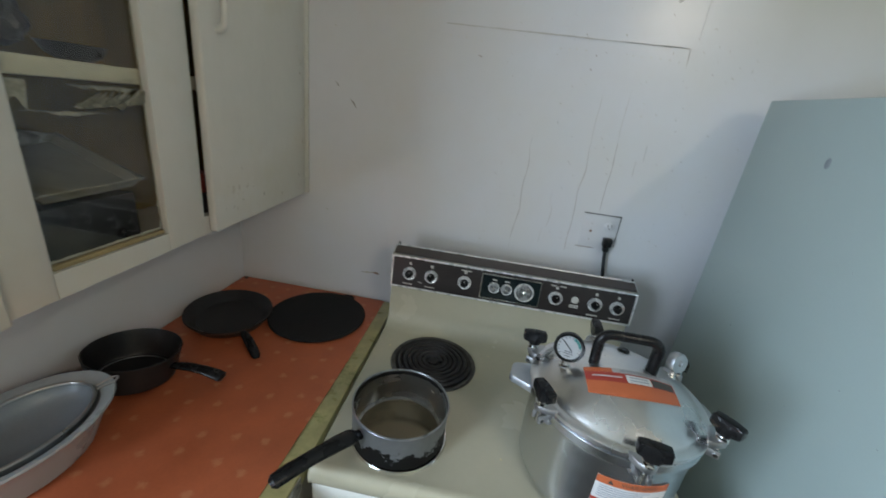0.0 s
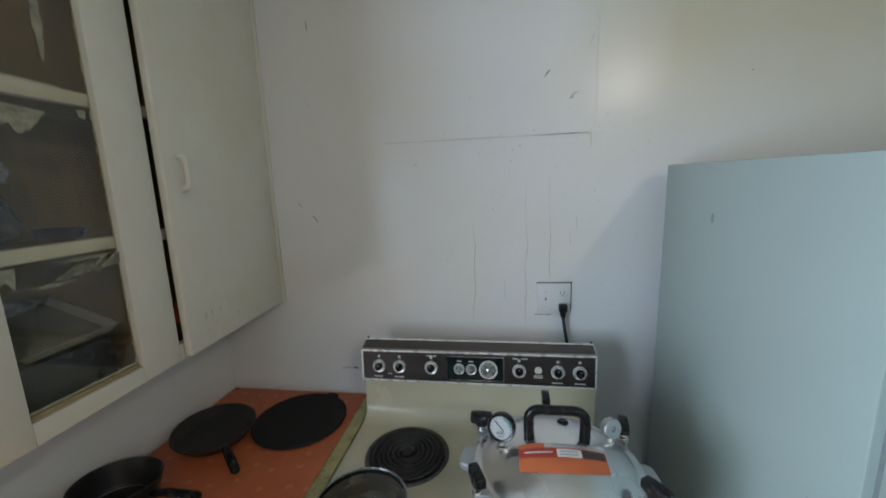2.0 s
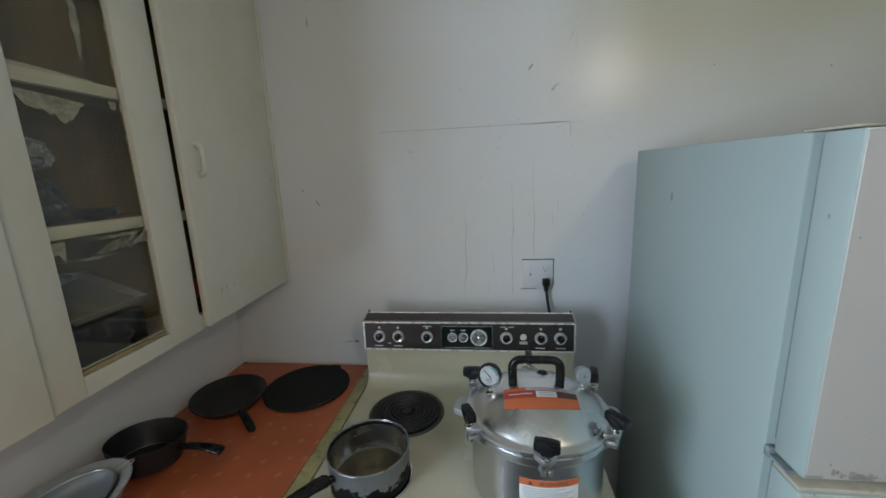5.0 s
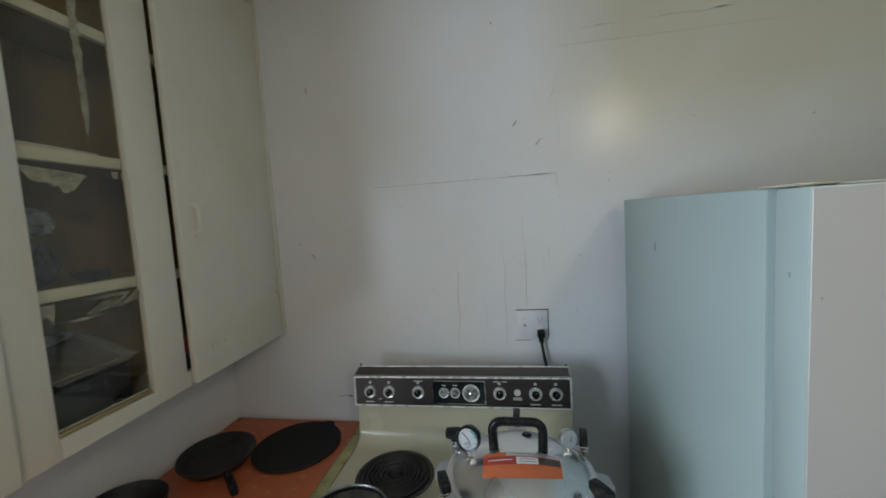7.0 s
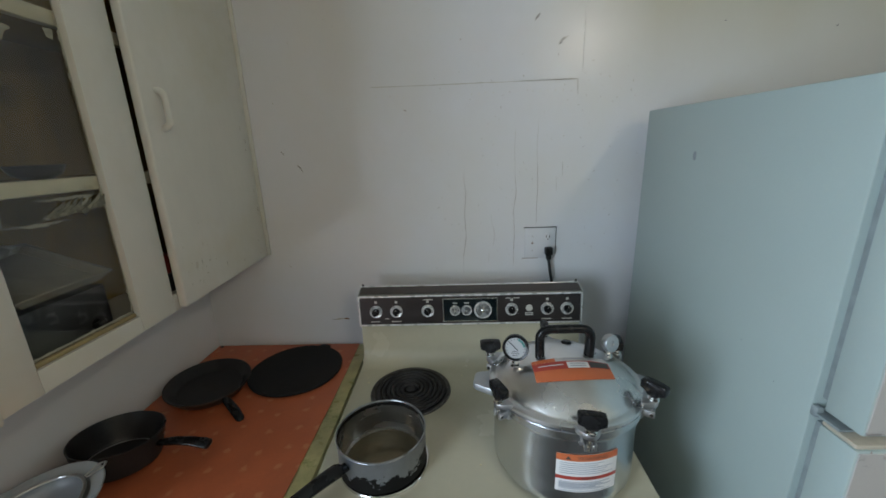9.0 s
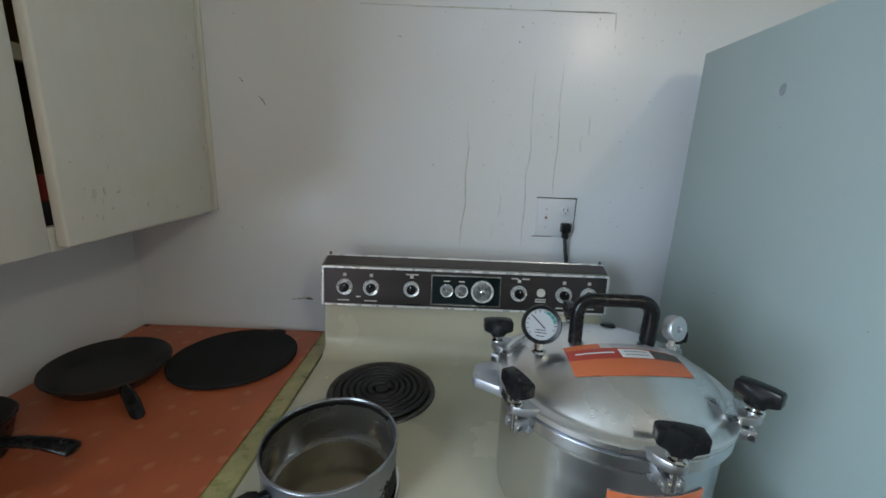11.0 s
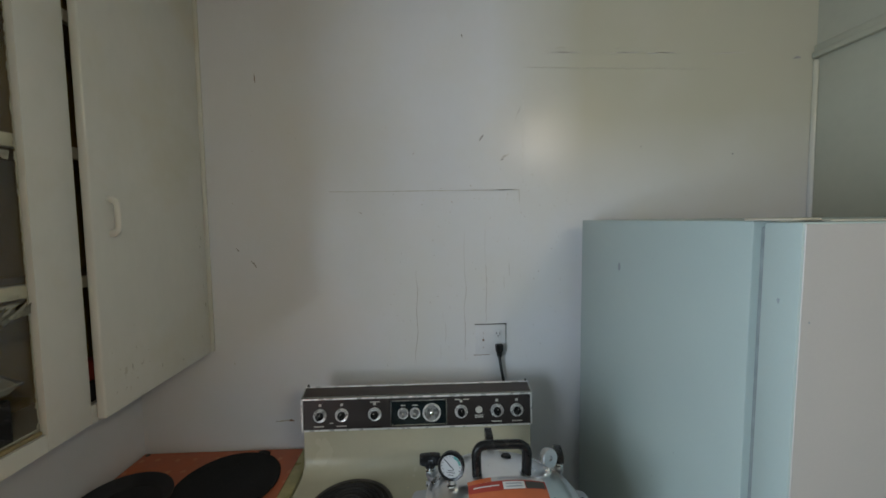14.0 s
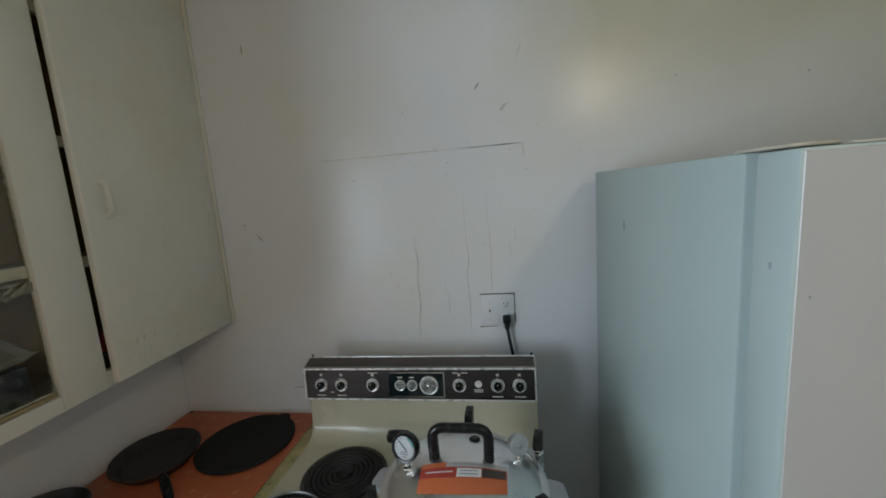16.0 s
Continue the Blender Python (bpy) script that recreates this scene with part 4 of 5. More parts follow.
def dial(name, x, z, r, parent, mats, pointer=0.0, knob=False):
    """A chrome ring with a dark or bright centre; a knob has a raised grip with a pale pointer."""
    m = on_panel(x, z, 0.0014 if knob else 0.0043)
    d = part(name, moved(lathe([(r, 0), (r, 0.004), (r * 0.94, 0.006), (r * 0.72, 0.0045), (0, 0.0045)], 32), m), mats[0], parent)
    if knob:
        part("grip", moved(merged(lathe([(r * 0.58, 0.004), (r * 0.56, 0.014), (r * 0.50, 0.016), (0, 0.016)], 24), moved(box(-r * 0.16, r * 0.16, -r * 0.50, r * 0.50, 0.014, 0.021, 0.001), pose(0, 0, 0, 0, 0, pointer))), m), mats[1], d, "black grip")
        part("pointer", moved(moved(box(-0.0006, 0.0006, r * 0.3, r * 0.52, 0.0208, 0.0214), pose(0, 0, 0, 0, 0, pointer)), m), PRINT, d)
        for k in range(11):
            part("tick", moved(moved(box(-0.0005, 0.0005, r * 0.72, r * 0.88, 0.0050, 0.0060), pose(0, 0, 0, 0, 0, 30 * k + 15)), m), NEEDLE, d)
    else:
        part("face", moved(lathe([(r * 0.82, 0.0048), (r * 0.80, 0.0060), (0, 0.0060)], 28), m), mats[1], d)
        part("centre", moved(lathe([(r * 0.24, 0.005), (r * 0.22, 0.011), (r * 0.1, 0.013), (0, 0.013)], 16), m), CHROME, d)
        for k, a in ((0.58, pointer), (0.45, pointer + 125)):
            part("needle", moved(moved(box(-0.0008, 0.0008, 0, r * k, 0.0061, 0.0068), pose(0, 0, 0, 0, 0, a)), m), NEEDLE, d)
    return d


CLOCK_FACE = material("clock_face", (0.30, 0.31, 0.31), 0.28, metal=0.6, var=0.25, scale=60, bump=0.05)
for x, a in ((0.060, -20), (0.130, 0), (0.237, 8), (0.521, 0), (0.640, 0), (0.706, 0)):
    dial("knob", x, 1.127, 0.0215, panel, (SKIRT, BLACK_PLASTIC), a, True)
    plate_on_panel("indicator", x - 0.0045, x + 0.0045, 1.1555, 1.1640, 0.0012, PRINT, 0.0006, panel, "pale printed mark")
dial("timer_dial", 0.330, 1.128, 0.0175, panel, (SKIRT, CLOCK_FACE), 200)
dial("timer_dial", 0.369, 1.128, 0.0175, panel, (SKIRT, CLOCK_FACE), 200)
dial("clock", 0.424, 1.128, 0.0300, panel, (SKIRT, CLOCK_FACE), 5)
for x0, x1, z in ((0.040, 0.072, 1.0905), (0.112, 0.145, 1.0905), (0.090, 0.102, 1.101), (0.222, 0.255, 1.166), (0.500, 0.518, 1.166), (0.528, 0.548, 1.166), (0.622, 0.655, 1.0905), (0.690, 0.724, 1.0905), (0.322, 0.338, 1.153), (0.361, 0.377, 1.153)):
    plate_on_panel("print_bar", x0, x1, z - 0.0018, z + 0.0018, 0.0012 if x0 < 0.3 or x0 > 0.45 else 0.0042, PRINT, 0.0005, panel)
part("badge", moved(lathe([(0.0115, 0), (0.0115, 0.0008), (0.0095, 0.0012), (0.0085, 0.0006), (0, 0.0006)], 24), on_panel(0.580, 1.130, 0.0012)), PRINT, panel, "round pale badge")
for z in (1.112, 1.106):
    plate_on_panel("print_bar", 0.566, 0.594, z - 0.0018, z + 0.0018, 0.0012, PRINT, 0.0005, panel)


def coil_path(r0, r1, turns, n=30):
    k = int(turns * n)
    return [((r0 + (r1 - r0) * i / k) * math.cos(math.tau * i / n), (r0 + (r1 - r0) * i / k) * math.sin(math.tau * i / n), 0) for i in range(k + 1)]


WORN_RING = material("worn_trim_ring", (0.11, 0.105, 0.10), 0.4, metal=0.8, var=0.5, scale=30, bump=0.2, stain=((0.03, 0.03, 0.03), 25, 0.4, 0.2))
for x, y, r, big in BURNERS:
    bn = part("burner", lathe([(r, 0.0015), (r - 0.002, 0.006), (r - 0.008, 0.0065), (r - 0.013, 0.004), (r - 0.019, 0.002)], 56, (x, y, ST - 0.001)), CHROME if not big else WORN_RING, stove, "dull sooty trim ring" if big else "chrome trim ring")
    part("drip_pan", lathe([(r - 0.0180 + (0.0045 if big else 0), 0.0045 if big else 0.0025), (r - 0.019, 0.0024), (r * 0.8, 0.0020), (0, 0.0012)], 56, (x, y, ST)), DRIP, bn, "sooty drip pan")
    part("coil", moved(tube(coil_path(0.020, r - 0.019, 6.0 if big else 5.0), 0.0060, 8, 0.70), pose(x, y, ST + (0.0066 if big or x > 0.3 else 0.0036))), COIL, bn, "dark spiral coil")
    part("coil_centre", lathe([(0.016, 0), (0.015, 0.006), (0, 0.007)], 20, (x, y, ST + 0.0016)), COIL, bn)
SPILL = material("dried_spill", (0.52, 0.46, 0.27), 0.4, var=0.3, scale=60, bump=0.2)
for k in range(12):
    x, y = rnd.uniform(0.03, 0.72), rnd.uniform(-0.70, -0.24)
    s = rnd.uniform(0.001, 0.004)
    part("spill", lathe([(s, 0), (s * 0.8, 0.0006), (0, 0.0008)], 7, (x, y, ST + 0.0001)), SPILL, stove)

# ---- saucepan ----
SOOT = material("burnt_soot", (0.006, 0.0055, 0.005), 0.8, var=0.4, scale=40, bump=0.3, spec=0.1)
POT_RIM = material("worn_pot_rim", (0.32, 0.33, 0.34), 0.35, metal=0.9, var=0.3, scale=40, bump=0.15, stain=((0.05, 0.045, 0.04), 30, 0.3, 0.15))
PX, PY, PZ, PR = 0.150, -0.615, ST + 0.0080, 0.104
sp = thing("saucepan", pose(PX, PY, PZ), "small grey enamel saucepan with burnt black chips, on a burner", "saucepan")
part("body", lathe([(0, 0), (PR - 0.0045, 0), (PR - 0.0012, 0.002), (PR - 0.0004, 0.008), (PR, 0.080), (PR + 0.002, 0.083), (PR + 0.0005, 0.085), (PR - 0.002, 0.083)], 72), POT_OUT, sp, "grey enamel burnt black below")
part("inside", lathe([(PR - 0.0022, 0.083), (PR - 0.004, 0.070), (PR - 0.004, 0.012), (PR - 0.007, 0.006), (PR - 0.013, 0.0035)], 72), POT_IN, sp, "dull grey metal inside")
part("pot_floor", lathe([(PR - 0.013, 0.0035), (PR - 0.020, 0.0030), (0, 0.0030)], 72), POT_FLOOR, sp, "brown-stained metal floor")
part("rim", lathe([(PR + 0.0016, 0.0830), (PR + 0.0010, 0.0858), (PR - 0.0010, 0.0858), (PR - 0.0022, 0.0825)], 72), POT_RIM, sp, "bright rolled rim")


def burnt(a0, a1, seed):
    pairs = []
    n = 110
    for k in range(n + 1):
        a = radians(a0 + (a1 - a0) * k / n)
        w = 0.005 + 0.026 * max(0, noise.noise((k * 0.14, seed, 0)) + 0.35) * math.sin(math.pi * k / n) + 0.009 * max(0, noise.noise((k * 1.1, seed, 5)))
        r = PR - 0.0036
        pairs.append(((r * math.cos(a), r * math.sin(a), 0.0805), ((r - 0.0002) * math.cos(a), (r - 0.0002) * math.sin(a), 0.0805 - w)))
    bm = bmesh.new()
    rows = [[bm.verts.new(p) for p in pr] for pr in pairs]
    for p, q in zip(rows, rows[1:]):
        bm.faces.new((p[0], q[0], q[1], p[1]))
    return bm


part("burnt_edge", burnt(35, 215, 2), SOOT, sp, "black burnt band below the rim")
ha = radians(232)
hd = Vector((math.cos(ha), math.sin(ha), 0))
hs = Vector((-hd.y, hd.x, 0))
part("handle_bracket", tube([hd * (PR - 0.001) + Vector((0, 0, 0.055)), hd * (PR + 0.026) + Vector((0, 0, 0.060))], 0.011, 10, 0.8), BLACK_PLASTIC, sp, "black bracket")
part("handle", tube([hd * (PR + r) + Vector((0, 0, z)) for r, z in ((0.014, 0.060), (0.022, 0.062), (0.05, 0.065), (0.10, 0.066), (0.145, 0.064), (0.172, 0.060), (0.178, 0.058))], [0.014, 0.0175, 0.0170, 0.0150, 0.0155, 0.0145, 0.008], 14, 0.75), BLACK_PLASTIC, sp, "black plastic handle")

# ---- pressure canner ----
DULL_ALU = material("dull_cast_aluminium", (0.50, 0.52, 0.55), 0.45, metal=0.8, var=0.08, scale=30, bump=0.15)
KX, KY, KZ, KR = 0.574, -0.604, ST + 0.0110, 0.155
pc = thing("pressure_canner", pose(KX, KY, KZ), "large aluminium pressure canner with black clamp knobs", "pressure cooker")
part("body", lathe([(0, 0), (KR - 0.020, 0), (KR - 0.008, 0.004), (KR - 0.001, 0.016), (KR, 0.03), (KR, 0.164), (KR + 0.004, 0.175), (KR + 0.0095, 0.179), (KR + 0.0095, 0.193), (KR + 0.006, 0.195), (0.1, 0.195)], 96), ALU, pc, "bright aluminium body")
LZ = 0.1985


def lid_z(r):
    return LZ + 0.010 + 0.057 * max(0.0, 1 - (r / 0.152) ** 2) ** 0.74


lid = part("lid", lathe([(0, lid_z(0))] + [(r, lid_z(r)) for r in [0.01 * k for k in range(1, 14)] + [0.135, 0.140, 0.144, 0.147, 0.149]] + [(0.1515, LZ + 0.0128), (0.1545, LZ + 0.0120), (0.162, LZ + 0.0118), (0.1665, LZ + 0.009), (0.1665, LZ + 0.002), (0.164, LZ), (0.05, LZ)], 96), LID_ALU, pc, "domed aluminium lid")
for k in range(6):
    a = radians(30 + 60 * k)
    ear = []
    for j in range(13):
        f = j / 12
        ear.append((0.160 + 0.030 * math.sin(math.pi * f) ** 0.7 if 0 < f < 1 else 0.160, -0.025 + 0.050 * f))
    turn = pose(0, 0, 0, 0, 0, math.degrees(a))
    e = part("lid_ear", moved(outline(ear, LZ + 0.001, LZ + 0.014, 0.002), turn), CAST_ALU, lid)
    lug = part("body_lug", moved(merged(box(0.152, 0.186, -0.0115, -0.0060, 0.174, 0.190, 0.002), box(0.152, 0.186, 0.0060, 0.0115, 0.174, 0.190, 0.002), box(0.150, 0.166, -0.014, 0.014, 0.166, 0.182, 0.005)), turn), CAST_ALU, pc)
    bolt = part("clamp_bolt", moved(merged(lathe([(0, 0.172), (0.0050, 0.173), (0.0050, LZ + 0.030)], 12, (0.180, 0, 0)), lathe([(0, LZ + 0.0135), (0.011, LZ + 0.0135), (0.011, LZ + 0.0165), (0.0085, LZ + 0.018), (0.0085, LZ + 0.024), (0, LZ + 0.024)], 20, (0.180, 0, 0)), moved(lathe([(0, -0.0125), (0.0040, -0.0125), (0.0040, 0.0125), (0, 0.0125)], 12), pose(0.180, 0, 0.181, 90))), turn), CHROME, pc, "steel clamp bolt")
    spin = (80, 88, 2, -66, -12, -56)[k] - (30 + 60 * k)
    wing = [(-0.0290, 0.0125), (-0.0290, 0.0285), (-0.0265, 0.0318), (-0.014, 0.0333), (0, 0.0338), (0.014, 0.0333), (0.0265, 0.0318), (0.0290, 0.0285), (0.0290, 0.0125), (0.0240, 0.0100), (0.0150, 0.0065), (0.0115, 0.0005), (-0.0115, 0.0005), (-0.0150, 0.0065), (-0.0240, 0.0100)]
    kb = moved(outline(wing, -0.0100, 0.0100, 0.0020), pose(0, 0, 0, 90))
    kb = merged(kb, lathe([(0, 0.0), (0.0095, 0.0), (0.0105, 0.006), (0.0105, 0.016), (0, 0.018)], 20))
    part("clamp_knob", moved(kb, turn @ pose(0.180, 0, LZ + 0.022, 0, 0, spin) @ Matrix.Diagonal((0.87, 0.92, 0.95, 1))), BLACK_PLASTIC, bolt, "black bakelite wing knob")
for s in (1, -1):
    lugp = [(0.150, -0.045), (0.176, -0.034), (0.198, -0.026), (0.204, -0.018), (0.204, 0.018), (0.198, 0.026), (0.176, 0.034), (0.150, 0.045)]
    part("side_handle", moved(outline(lugp, 0.163, 0.181, 0.004), pose(0, 0, 0, 0, 0, 6 if s > 0 else 168)), DULL_ALU, pc, "cast aluminium side handle")
hb = part("lid_handle", tube(rounded([(-0.054, 0, lid_z(0.054) - 0.004), (-0.056, 0, lid_z(0) + 0.060), (0.056, 0, lid_z(0) + 0.060), (0.054, 0, lid_z(0.054) - 0.004)], 10, 0.026), 0.0115, 14, 0.85), BLACK_PLASTIC, lid, "black bakelite bar handle")
# pressure gauge, weighted valve and overpressure plug
gx, gy = -0.110, -0.010
gz = lid_z(0.10)
part("gauge_stem", lathe([(0.011, 0), (0.011, 0.004), (0.007, 0.006), (0.007, 0.020), (0, 0.020)], 16, (gx, gy, gz - 0.002)), CHROME, lid)
gm = pose(gx, gy, gz + 0.042, 76, 0, -14) @ Matrix.Diagonal((0.98, 0.98, 1, 1))
gauge = part("pressure_gauge", moved(lathe([(0, -0.016), (0.024, -0.016), (0.0285, -0.010), (0.0295, 0.004), (0.0280, 0.0075), (0.0236, 0.0065), (0.0232, 0.003), (0, 0.003)], 40), gm), BLACK_PLASTIC, lid, "black-rimmed gauge")
part("face", moved(lathe([(0.0232, 0.0030), (0.0230, 0.0042), (0, 0.0042)], 40), gm), DIAL, gauge, "white dial")
part("needle", moved(moved(box(-0.0009, 0.0009, -0.008, 0.018, 0.0045, 0.0053), pose(0, 0, 0, 0, 0, 48)), gm), NEEDLE, gauge)
for k in range(13):
    part("tick", moved(moved(box(-0.0005, 0.0005, 0.0180, 0.0220, 0.0043, 0.0048), pose(0, 0, 0, 0, 0, 130 - 20 * k)), gm), NEEDLE, gauge)
part("green_zone", moved(ribbon([((0.0175 * math.cos(radians(a)), 0.0175 * math.sin(radians(a)), 0.0043), (0.0222 * math.cos(radians(a)), 0.0222 * math.sin(radians(a)), 0.0043)) for a in range(10, 75, 8)], (0, 0, 1), 0.0003), gm), TEAL, gauge)
for y, w in ((-0.008, 0.007), (-0.012, 0.009), (-0.017, 0.006)):
    part("print_bar", moved(box(-w, w, y - 0.0006, y + 0.0006, 0.0043, 0.0047), gm), NEEDLE, gauge)
vx, vy = 0.112, 0.030
vz = lid_z(0.115)
part("vent_stem", lathe([(0.008, 0), (0.008, 0.005), (0.005, 0.007), (0.005, 0.020)], 14, (vx, vy, vz - 0.002)), CHROME, lid)
part("weight", moved(lathe([(0, -0.008), (0.019, -0.008), (0.0205, -0.005), (0.0205, 0.005), (0.019, 0.008), (0.006, 0.008), (0.005, 0.004), (0, 0.004)], 32), pose(vx, vy, vz + 0.034, 78, 0, 25)), CAST_ALU, lid, "round dull steel weight")
part("safety_plug", moved(lathe([(0.012, 0), (0.012, 0.003), (0.009, 0.006), (0, 0.006)], 20), pose(0.022, 0.062, lid_z(0.066) - 0.0005, -12, 0, 0)), BLACK_PLASTIC, lid, "black rubber plug")


def on_lid(name, x0, x1, y0, y1, mat, up, label=""):
    def f(u, v):
        x, y = x0 + u * (x1 - x0), y0 + v * (y1 - y0)
        y += 0.040 * (x + 0.08) + 0.18 * y * (1 - (x / 0.085) ** 2)
        return (x, y, lid_z(math.hypot(x, y)) + up)
    return part(name, grid(10, 6, f), mat, lid, label)


SX0, SX1 = -0.077, 0.088
on_lid("label", SX0, SX1, -0.073, -0.047, ORANGE, 0.0008, "orange printed label")
on_lid("label", SX0, SX1, -0.047, -0.027, RED, 0.0008, "dark red band of the label")
on_lid("label", SX0, SX0 + 0.050, -0.027, -0.017, ORANGE, 0.0008)
on_lid("label", SX0 + 0.050, SX1, -0.027, -0.017, SILVER_LABEL, 0.0008)
on_lid("label", -0.005, 0.041, -0.046, -0.030, WHITE_LABEL, 0.0012, "white panel of the label")
on_lid("label", 0.043, 0.085, -0.046, -0.030, DARK_LABEL, 0.0012)
for x0, x1, y in ((-0.066, -0.013, -0.037), (0.001, 0.035, -0.035), (0.001, 0.035, -0.041), (-0.013, 0.067, -0.022)):
    on_lid("print_bar", x0, x1, y - 0.0012, y + 0.0012, WHITE_LABEL if y in (-0.037,) else GREY_PRINT, 0.0016)


def round_body(bm, r, mid):
    """Bends a flat mesh in x and y round the body: x along it, y up, mid its middle angle in degrees."""
    for v in bm.verts:
        a = radians(mid) + v.co.x / KR
        v.co = ((KR + r + v.co.z) * math.cos(a), (KR + r + v.co.z) * math.sin(a), v.co.y + LABEL_UP)
    return bm


LABEL_AT, LABEL_UP = 274, 0.015


def body_label(x0, x1, z0, z1, mat, r, label="", name="label"):
    return part(name, round_body(grid(12, 1, lambda u, v: (x0 + u * (x1 - x0), z0 + v * (z1 - z0), 0)), r, LABEL_AT), mat, pc, label)


body_label(-0.062, 0.062, 0.034, 0.124, WHITE_LABEL, 0.0006, "white warning label with orange band")
body_label(-0.062, 0.062, 0.108, 0.124, ORANGE, 0.0010)
body_label(-0.062, 0.062, 0.064, 0.072, RED, 0.0010)
part("word", round_body(moved(lettering("WARNING", 0.0125), pose(0.008, 0.1155, 0)), 0.0014, LABEL_AT), DARK_LABEL, pc, "the word WARNING")
part("word", round_body(moved(lettering("WARNING", 0.0070), pose(0.004, 0.0680, 0)), 0.0014, LABEL_AT), DARK_LABEL, pc, "the word WARNING")
tri = bmesh.new()
tri.faces.new([tri.verts.new(p) for p in ((-0.045, 0.1115, 0), (-0.034, 0.1115, 0), (-0.0395, 0.1205, 0))])
part("warning_triangle", round_body(tri, 0.0014, LABEL_AT), DARK_LABEL, pc)
for k in range(13):
    z = 0.103 - 0.0048 * k
    if 0.058 < z < 0.076:
        continue
    body_label(-0.055, -0.055 + rnd.uniform(0.07, 0.108), z - 0.0009, z + 0.0009, GREY_PRINT, 0.0010, name="print_bar")
for k in range(5):
    z = 0.058 - 0.0052 * k
    body_label(-0.055, -0.055 + rnd.uniform(0.07, 0.108), z - 0.0009, z + 0.0009, GREY_PRINT, 0.0010, name="print_bar")

# ---- pans on the oilcloth ----
OC = CT + 0.0042
gr = thing("griddle", pose(-0.238, -0.195, OC), "flat round black iron griddle on the oilcloth", "griddle")
bm = lathe([(0, 0), (0.148, 0), (0.157, 0.004), (0.158, 0.010), (0.154, 0.0125), (0.150, 0.0105), (0, 0.009)], 72)
for v in bm.verts:
    f = 1 + 0.012 * noise.noise((v.co.x * 9, v.co.y * 9, 1))
    v.co.x, v.co.y = v.co.x * f, v.co.y * f
part("plate", bm, IRON, gr, "matt black iron plate")
part("tab", moved(outline([(0.150, -0.028), (0.172, -0.020), (0.176, 0), (0.172, 0.020), (0.150, 0.028)], 0.003, 0.010, 0.002), pose(0, 0, 0, 0, 0, 72)), IRON, gr)


def pan_handle(name, pts, rad, parent, mat=BLACK_PLASTIC):
    return part(name, tube(pts, rad, 14, 0.62), mat, parent, "black plastic handle")


sk = thing("frying_pan", pose(-0.480, -0.308, OC + 0.004, 0, 3.5, -38), "black nonstick frying pan with brown outside, on the oilcloth", "frying pan")
R2 = 0.123
part("outside", lathe([(0, 0), (R2 - 0.030, 0), (R2 - 0.024, 0.003), (R2 - 0.004, 0.028), (R2, 0.036), (R2 + 0.0015, 0.037)], 72), PAN_OUT, sk, "brown scorched outside")
part("inside", lathe([(R2 + 0.0015, 0.037), (R2 - 0.001, 0.0385), (R2 - 0.006, 0.034), (R2 - 0.030, 0.012), (0, 0.009)], 72), NONSTICK, sk, "black nonstick inside")
part("rim", lathe([(R2 + 0.0018, 0.0360), (R2 + 0.0010, 0.0388), (R2 - 0.0012, 0.0388), (R2 - 0.0010, 0.0375)], 72), PAN_OUT, sk)
pan_handle("handle", [(R2 - 0.004, 0, 0.030), (R2 + 0.020, 0, 0.031), (R2 + 0.045, 0, 0.029), (R2 + 0.075, 0, 0.022), (R2 + 0.100, 0, 0.013), (R2 + 0.108, 0, 0.010)], [0.008, 0.012, 0.0135, 0.0135, 0.012, 0.006], sk)
sa = thing("saute_pan", pose(-0.524, -0.600, OC + 0.009, -5, 4, 6), "deep black nonstick pan with a stubby handle, on the oilcloth", "frying pan")
R1 = 0.096
part("outside", lathe([(0, 0), (R1 - 0.018, 0), (R1 - 0.012, 0.003), (R1 - 0.002, 0.055), (R1, 0.073), (R1 + 0.0015, 0.074)], 72), NONSTICK, sa)
part("inside", lathe([(R1 + 0.0015, 0.074), (R1 - 0.001, 0.0755), (R1 - 0.004, 0.069), (R1 - 0.012, 0.012), (R1 - 0.016, 0.006), (R1 - 0.022, 0.0045), (0, 0.004)], 72), NONSTICK, sa, "glossy black nonstick inside")
part("bottom_ring", lathe([(R1 - 0.020, 0.0046), (R1 - 0.0205, 0.0062), (R1 - 0.0225, 0.0062), (R1 - 0.023, 0.0046)], 72), CAST_ALU, sa, "bare metal ring")
pan_handle("handle", [(R1 - 0.004, 0, 0.046), (R1 + 0.015, 0, 0.048), (R1 + 0.040, 0, 0.050), (R1 + 0.075, 0, 0.048), (R1 + 0.105, 0, 0.042), (R1 + 0.118, 0, 0.038), (R1 + 0.122, 0, 0.036)], [0.009, 0.0125, 0.0135, 0.0145, 0.0165, 0.0165, 0.009], sa)
part("hang_hole", moved(lathe([(0.006, 0), (0.0065, 0.002), (0.0045, 0.003), (0.0035, 0)], 14), pose(R1 + 0.104, 0, 0.0515, 0, 12, 0)), NONSTICK, sa)

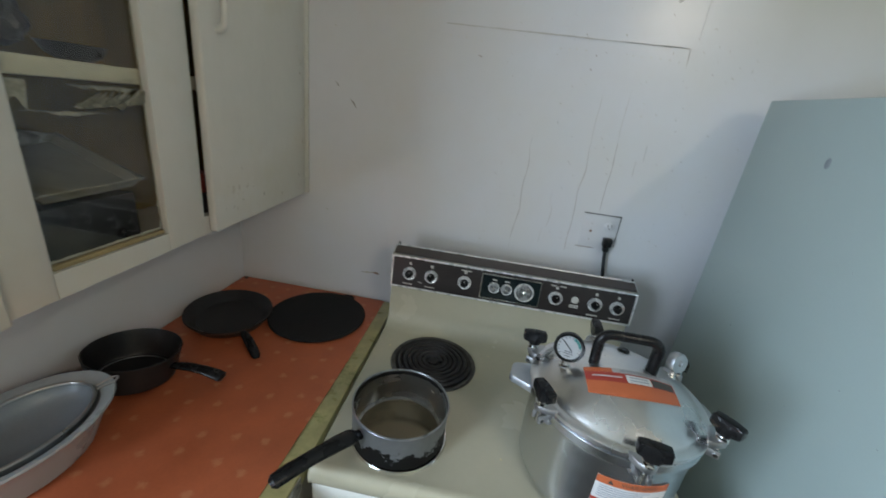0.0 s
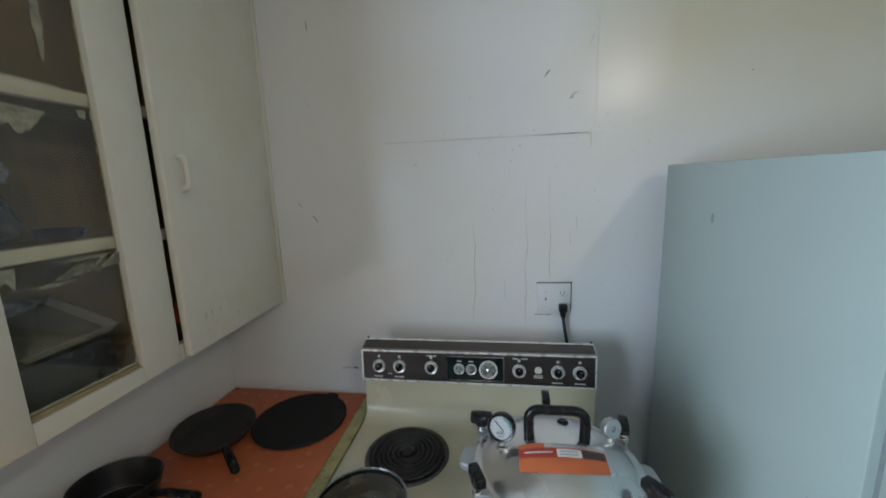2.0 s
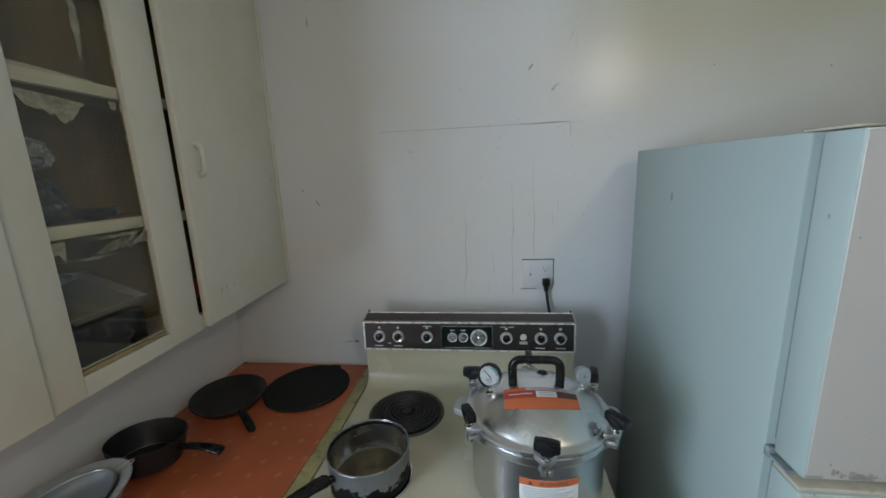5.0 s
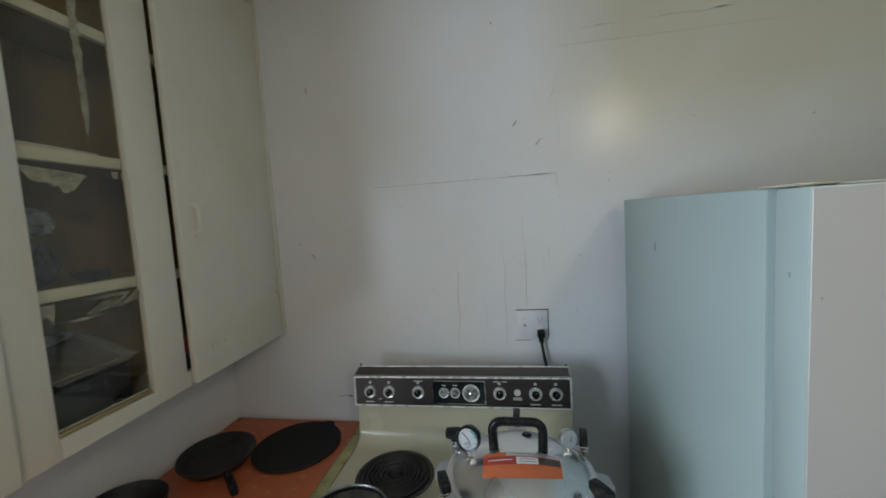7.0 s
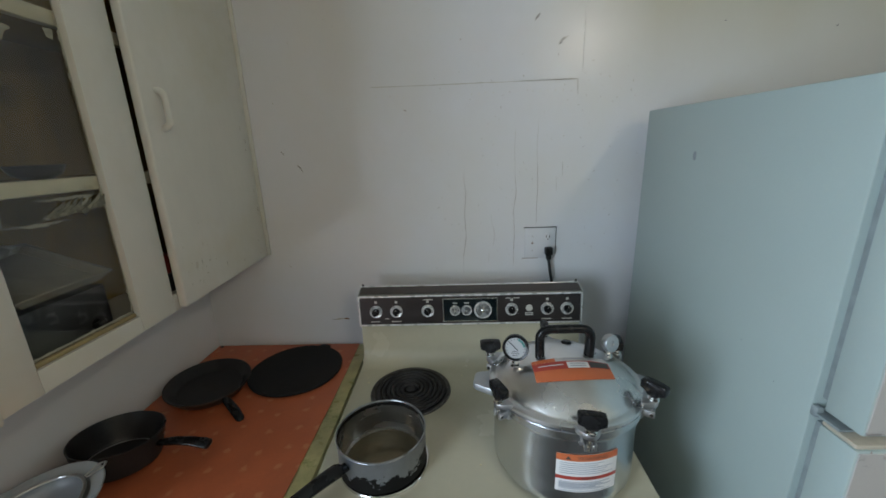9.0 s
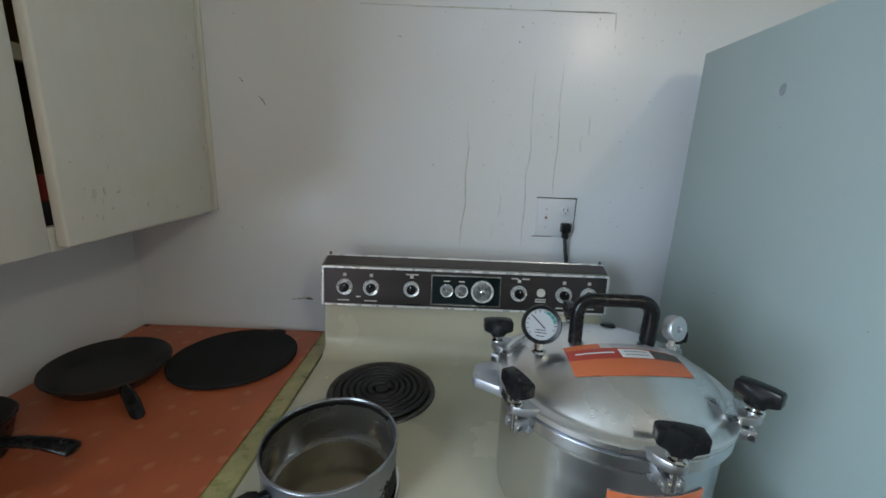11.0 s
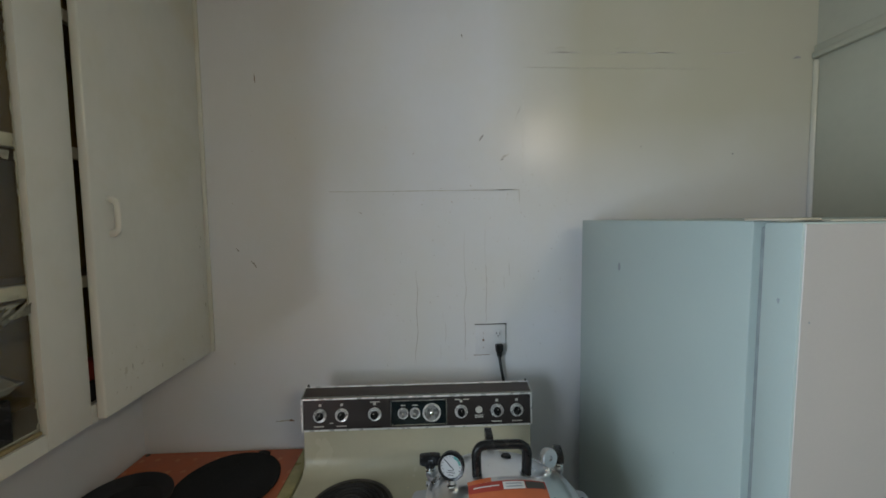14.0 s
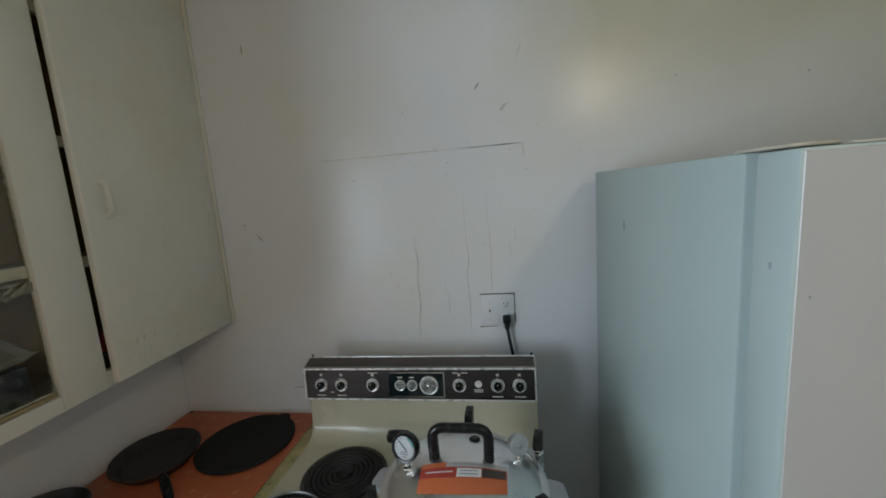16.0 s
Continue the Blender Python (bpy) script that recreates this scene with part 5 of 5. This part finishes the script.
# ---- dish basin with a sieve ----
BX, BY = -0.504, -0.846
ba = thing("dish_basin", pose(BX, BY, OC), "oval white plastic basin on the oilcloth", "basin")
bm = lathe([(0, 0), (0.62, 0), (0.70, 0.006), (0.86, 0.060), (0.93, 0.078), (0.985, 0.084), (1.0, 0.088), (0.985, 0.0915), (0.94, 0.0905), (0.82, 0.083), (0.78, 0.070), (0.66, 0.012), (0.62, 0.005), (0, 0.005)], 72)
for v in bm.verts:
    v.co.x, v.co.y = v.co.x * 0.114, v.co.y * 0.160
part("bowl", bm, PORCELAIN, ba, "white scuffed plastic")
sv = thing("sieve", pose(BX - 0.002, BY + 0.004, OC + 0.068), "round wire sieve lying in the basin", "sieve")
bm = lathe([(1.0, 0.018), (0.97, 0.004), (0.85, -0.012), (0.5, -0.028), (0, -0.034)], 60)
for v in bm.verts:
    v.co.x, v.co.y = v.co.x * 0.082, v.co.y * 0.120
part("mesh_bowl", bm, SIEVE, sv, "fine grey wire mesh")
ring = [(0.083 * math.cos(math.tau * k / 60), 0.121 * math.sin(math.tau * k / 60), 0.018) for k in range(61)]
part("rim", tube(ring, 0.0035, 8, 1.0, False), STEEL, sv, "steel rim")
part("wire_handle", tube(rounded([(0.030, 0.118, 0.020), (0.044, 0.140, 0.030), (0.056, 0.146, 0.031), (0.062, 0.130, 0.030), (0.040, 0.112, 0.022)], 4, 0.006), 0.0022, 8), STEEL, sv)

# ---- fridge ----
SMUDGE = material("grey_smudge", (0.27, 0.30, 0.315), 0.5, var=0.2, scale=60, bump=0.05)
fr = thing("refrigerator", pose(0.957, -0.772, -0.010, 0.8, 0, 0), "old two-door fridge with white enamel, leaning slightly forward", "refrigerator")
FW = 0.72
part("cabinet", box(0, FW, 0.012, 0.705, 0.06, 1.752, 0.0045, 2), FRIDGE_BLUELIT, fr, "plain enamel cabinet")
part("base_grille", box(0.02, FW - 0.02, 0.02, 0.68, 0.0, 0.06), GASKET, fr)
part("gasket", box(0.012, FW - 0.012, -0.009, 0.012, 0.075, 1.180, 0.004), GASKET, fr, "grey rubber gasket")
part("gasket", box(0.012, FW - 0.012, -0.009, 0.012, 1.225, 1.742, 0.004), GASKET, fr, "grey rubber gasket")


def fridge_door(z0, z1):
    d = part("door", box(-0.001, FW + 0.001, -0.071, -0.009, z0, z1, 0.0035, 2), FRIDGE_BLUELIT, fr, "enamel door")
    # thin added sheet that carries the lamplit tint of the front
    part("warmlit_skin", box(0.0025, FW - 0.0025, -0.0722, -0.0702, z0 + 0.003, z1 - 0.003, 0.0009, 1), FRIDGE_WARMLIT, d, "white door front, tinted as by warm lamplight")
    return d


top_door = fridge_door(1.216, 1.750)
low_door = fridge_door(0.070, 1.188)
part("door_lip", box(0.0, FW, -0.068, -0.010, 1.1885, 1.197, 0.003), TRIM, low_door, "yellowed ivory lip, dirty")
part("hinge", merged(box(-0.001, 0.030, -0.040, 0.010, 1.1975, 1.2020, 0.001), box(-0.0015, 0.012, 0.000, 0.013, 1.192, 1.213, 0.003)), GASKET, fr, "dull steel hinge")
part("hinge_cap", merged(box(-0.002, 0.045, -0.055, 0.030, 1.7515, 1.7560, 0.002)), TRIM, fr, "yellowed hinge cap")
part("top_trim", box(0.046, FW - 0.004, -0.066, -0.008, 1.7502, 1.7530, 0.001), TRIM, fr, "yellowed edge of the door top")


def fleck(x, y, z, s, mat, parent, axis):
    n = (-1, 0, 0) if axis == "x" else (0, -1, 0)
    pr = []
    for k in range(5):
        w = s * (0.3 + 0.7 * math.sin(math.pi * (k + 0.5) / 5)) * rnd.uniform(0.6, 1.1)
        h = s * 1.3 * (k / 2 - 1) * rnd.uniform(0.8, 1.2)
        pr.append(((x, y - w, z + h), (x, y + w, z + h)) if axis == "x" else ((x - w, y, z + h), (x + w, y, z + h)))
    part("fleck", ribbon(pr, n, 0.0006), mat, parent)


part("smudge", moved(lathe([(0.0085, 0), (0.006, 0.0005), (0, 0.0006)], 20), pose(-0.0001, 0.443, 1.622, 0, -90, 0) @ Matrix.Diagonal((1.4, 0.9, 1, 1))), SMUDGE, fr)
fleck(-0.0012, -0.040, 1.630, 0.0026, SMUDGE, top_door, "x")
for k in range(12):
    fleck(-0.0002, rnd.uniform(0.05, 0.68), rnd.uniform(0.85, 1.70), rnd.uniform(0.0005, 0.0013), rnd.choice((SMUDGE, SMUDGE, GASKET)), fr, "x")
GRIME = material("door_grime", (0.34, 0.29, 0.26), 0.6, var=0.4, scale=60, bump=0.1)
for k in range(36):
    low = rnd.random() < 0.86
    fleck(rnd.uniform(0.01, 0.34), -0.0724, rnd.gauss(1.234, 0.010) if low and k % 2 else (rnd.gauss(1.172, 0.010) if low else rnd.uniform(1.27, 1.70)), rnd.uniform(0.0006, 0.0020) if low else rnd.uniform(0.0006, 0.0014), rnd.choice((GRIME, GRIME, CRACK)) if low else SMUDGE, top_door if low and k % 2 or not low else low_door, "y")
# worn patches under the lip, where the enamel has gone
for x, z, w in ((0.115, 1.171, 0.010), (0.128, 1.176, 0.008), (0.152, 1.168, 0.009), (0.172, 1.173, 0.011), (0.190, 1.166, 0.007), (0.215, 1.172, 0.010), (0.245, 1.170, 0.008), (0.040, 1.231, 0.006), (0.052, 1.226, 0.005), (0.150, 1.228, 0.004)):
    fleck(x, -0.0726, z, w * 0.6, GRIME, low_door if z < 1.2 else top_door, "y")
    fleck(x + w * 0.9, -0.0727, z + w * 0.2, w * 0.4, GRIME, low_door if z < 1.2 else top_door, "y")
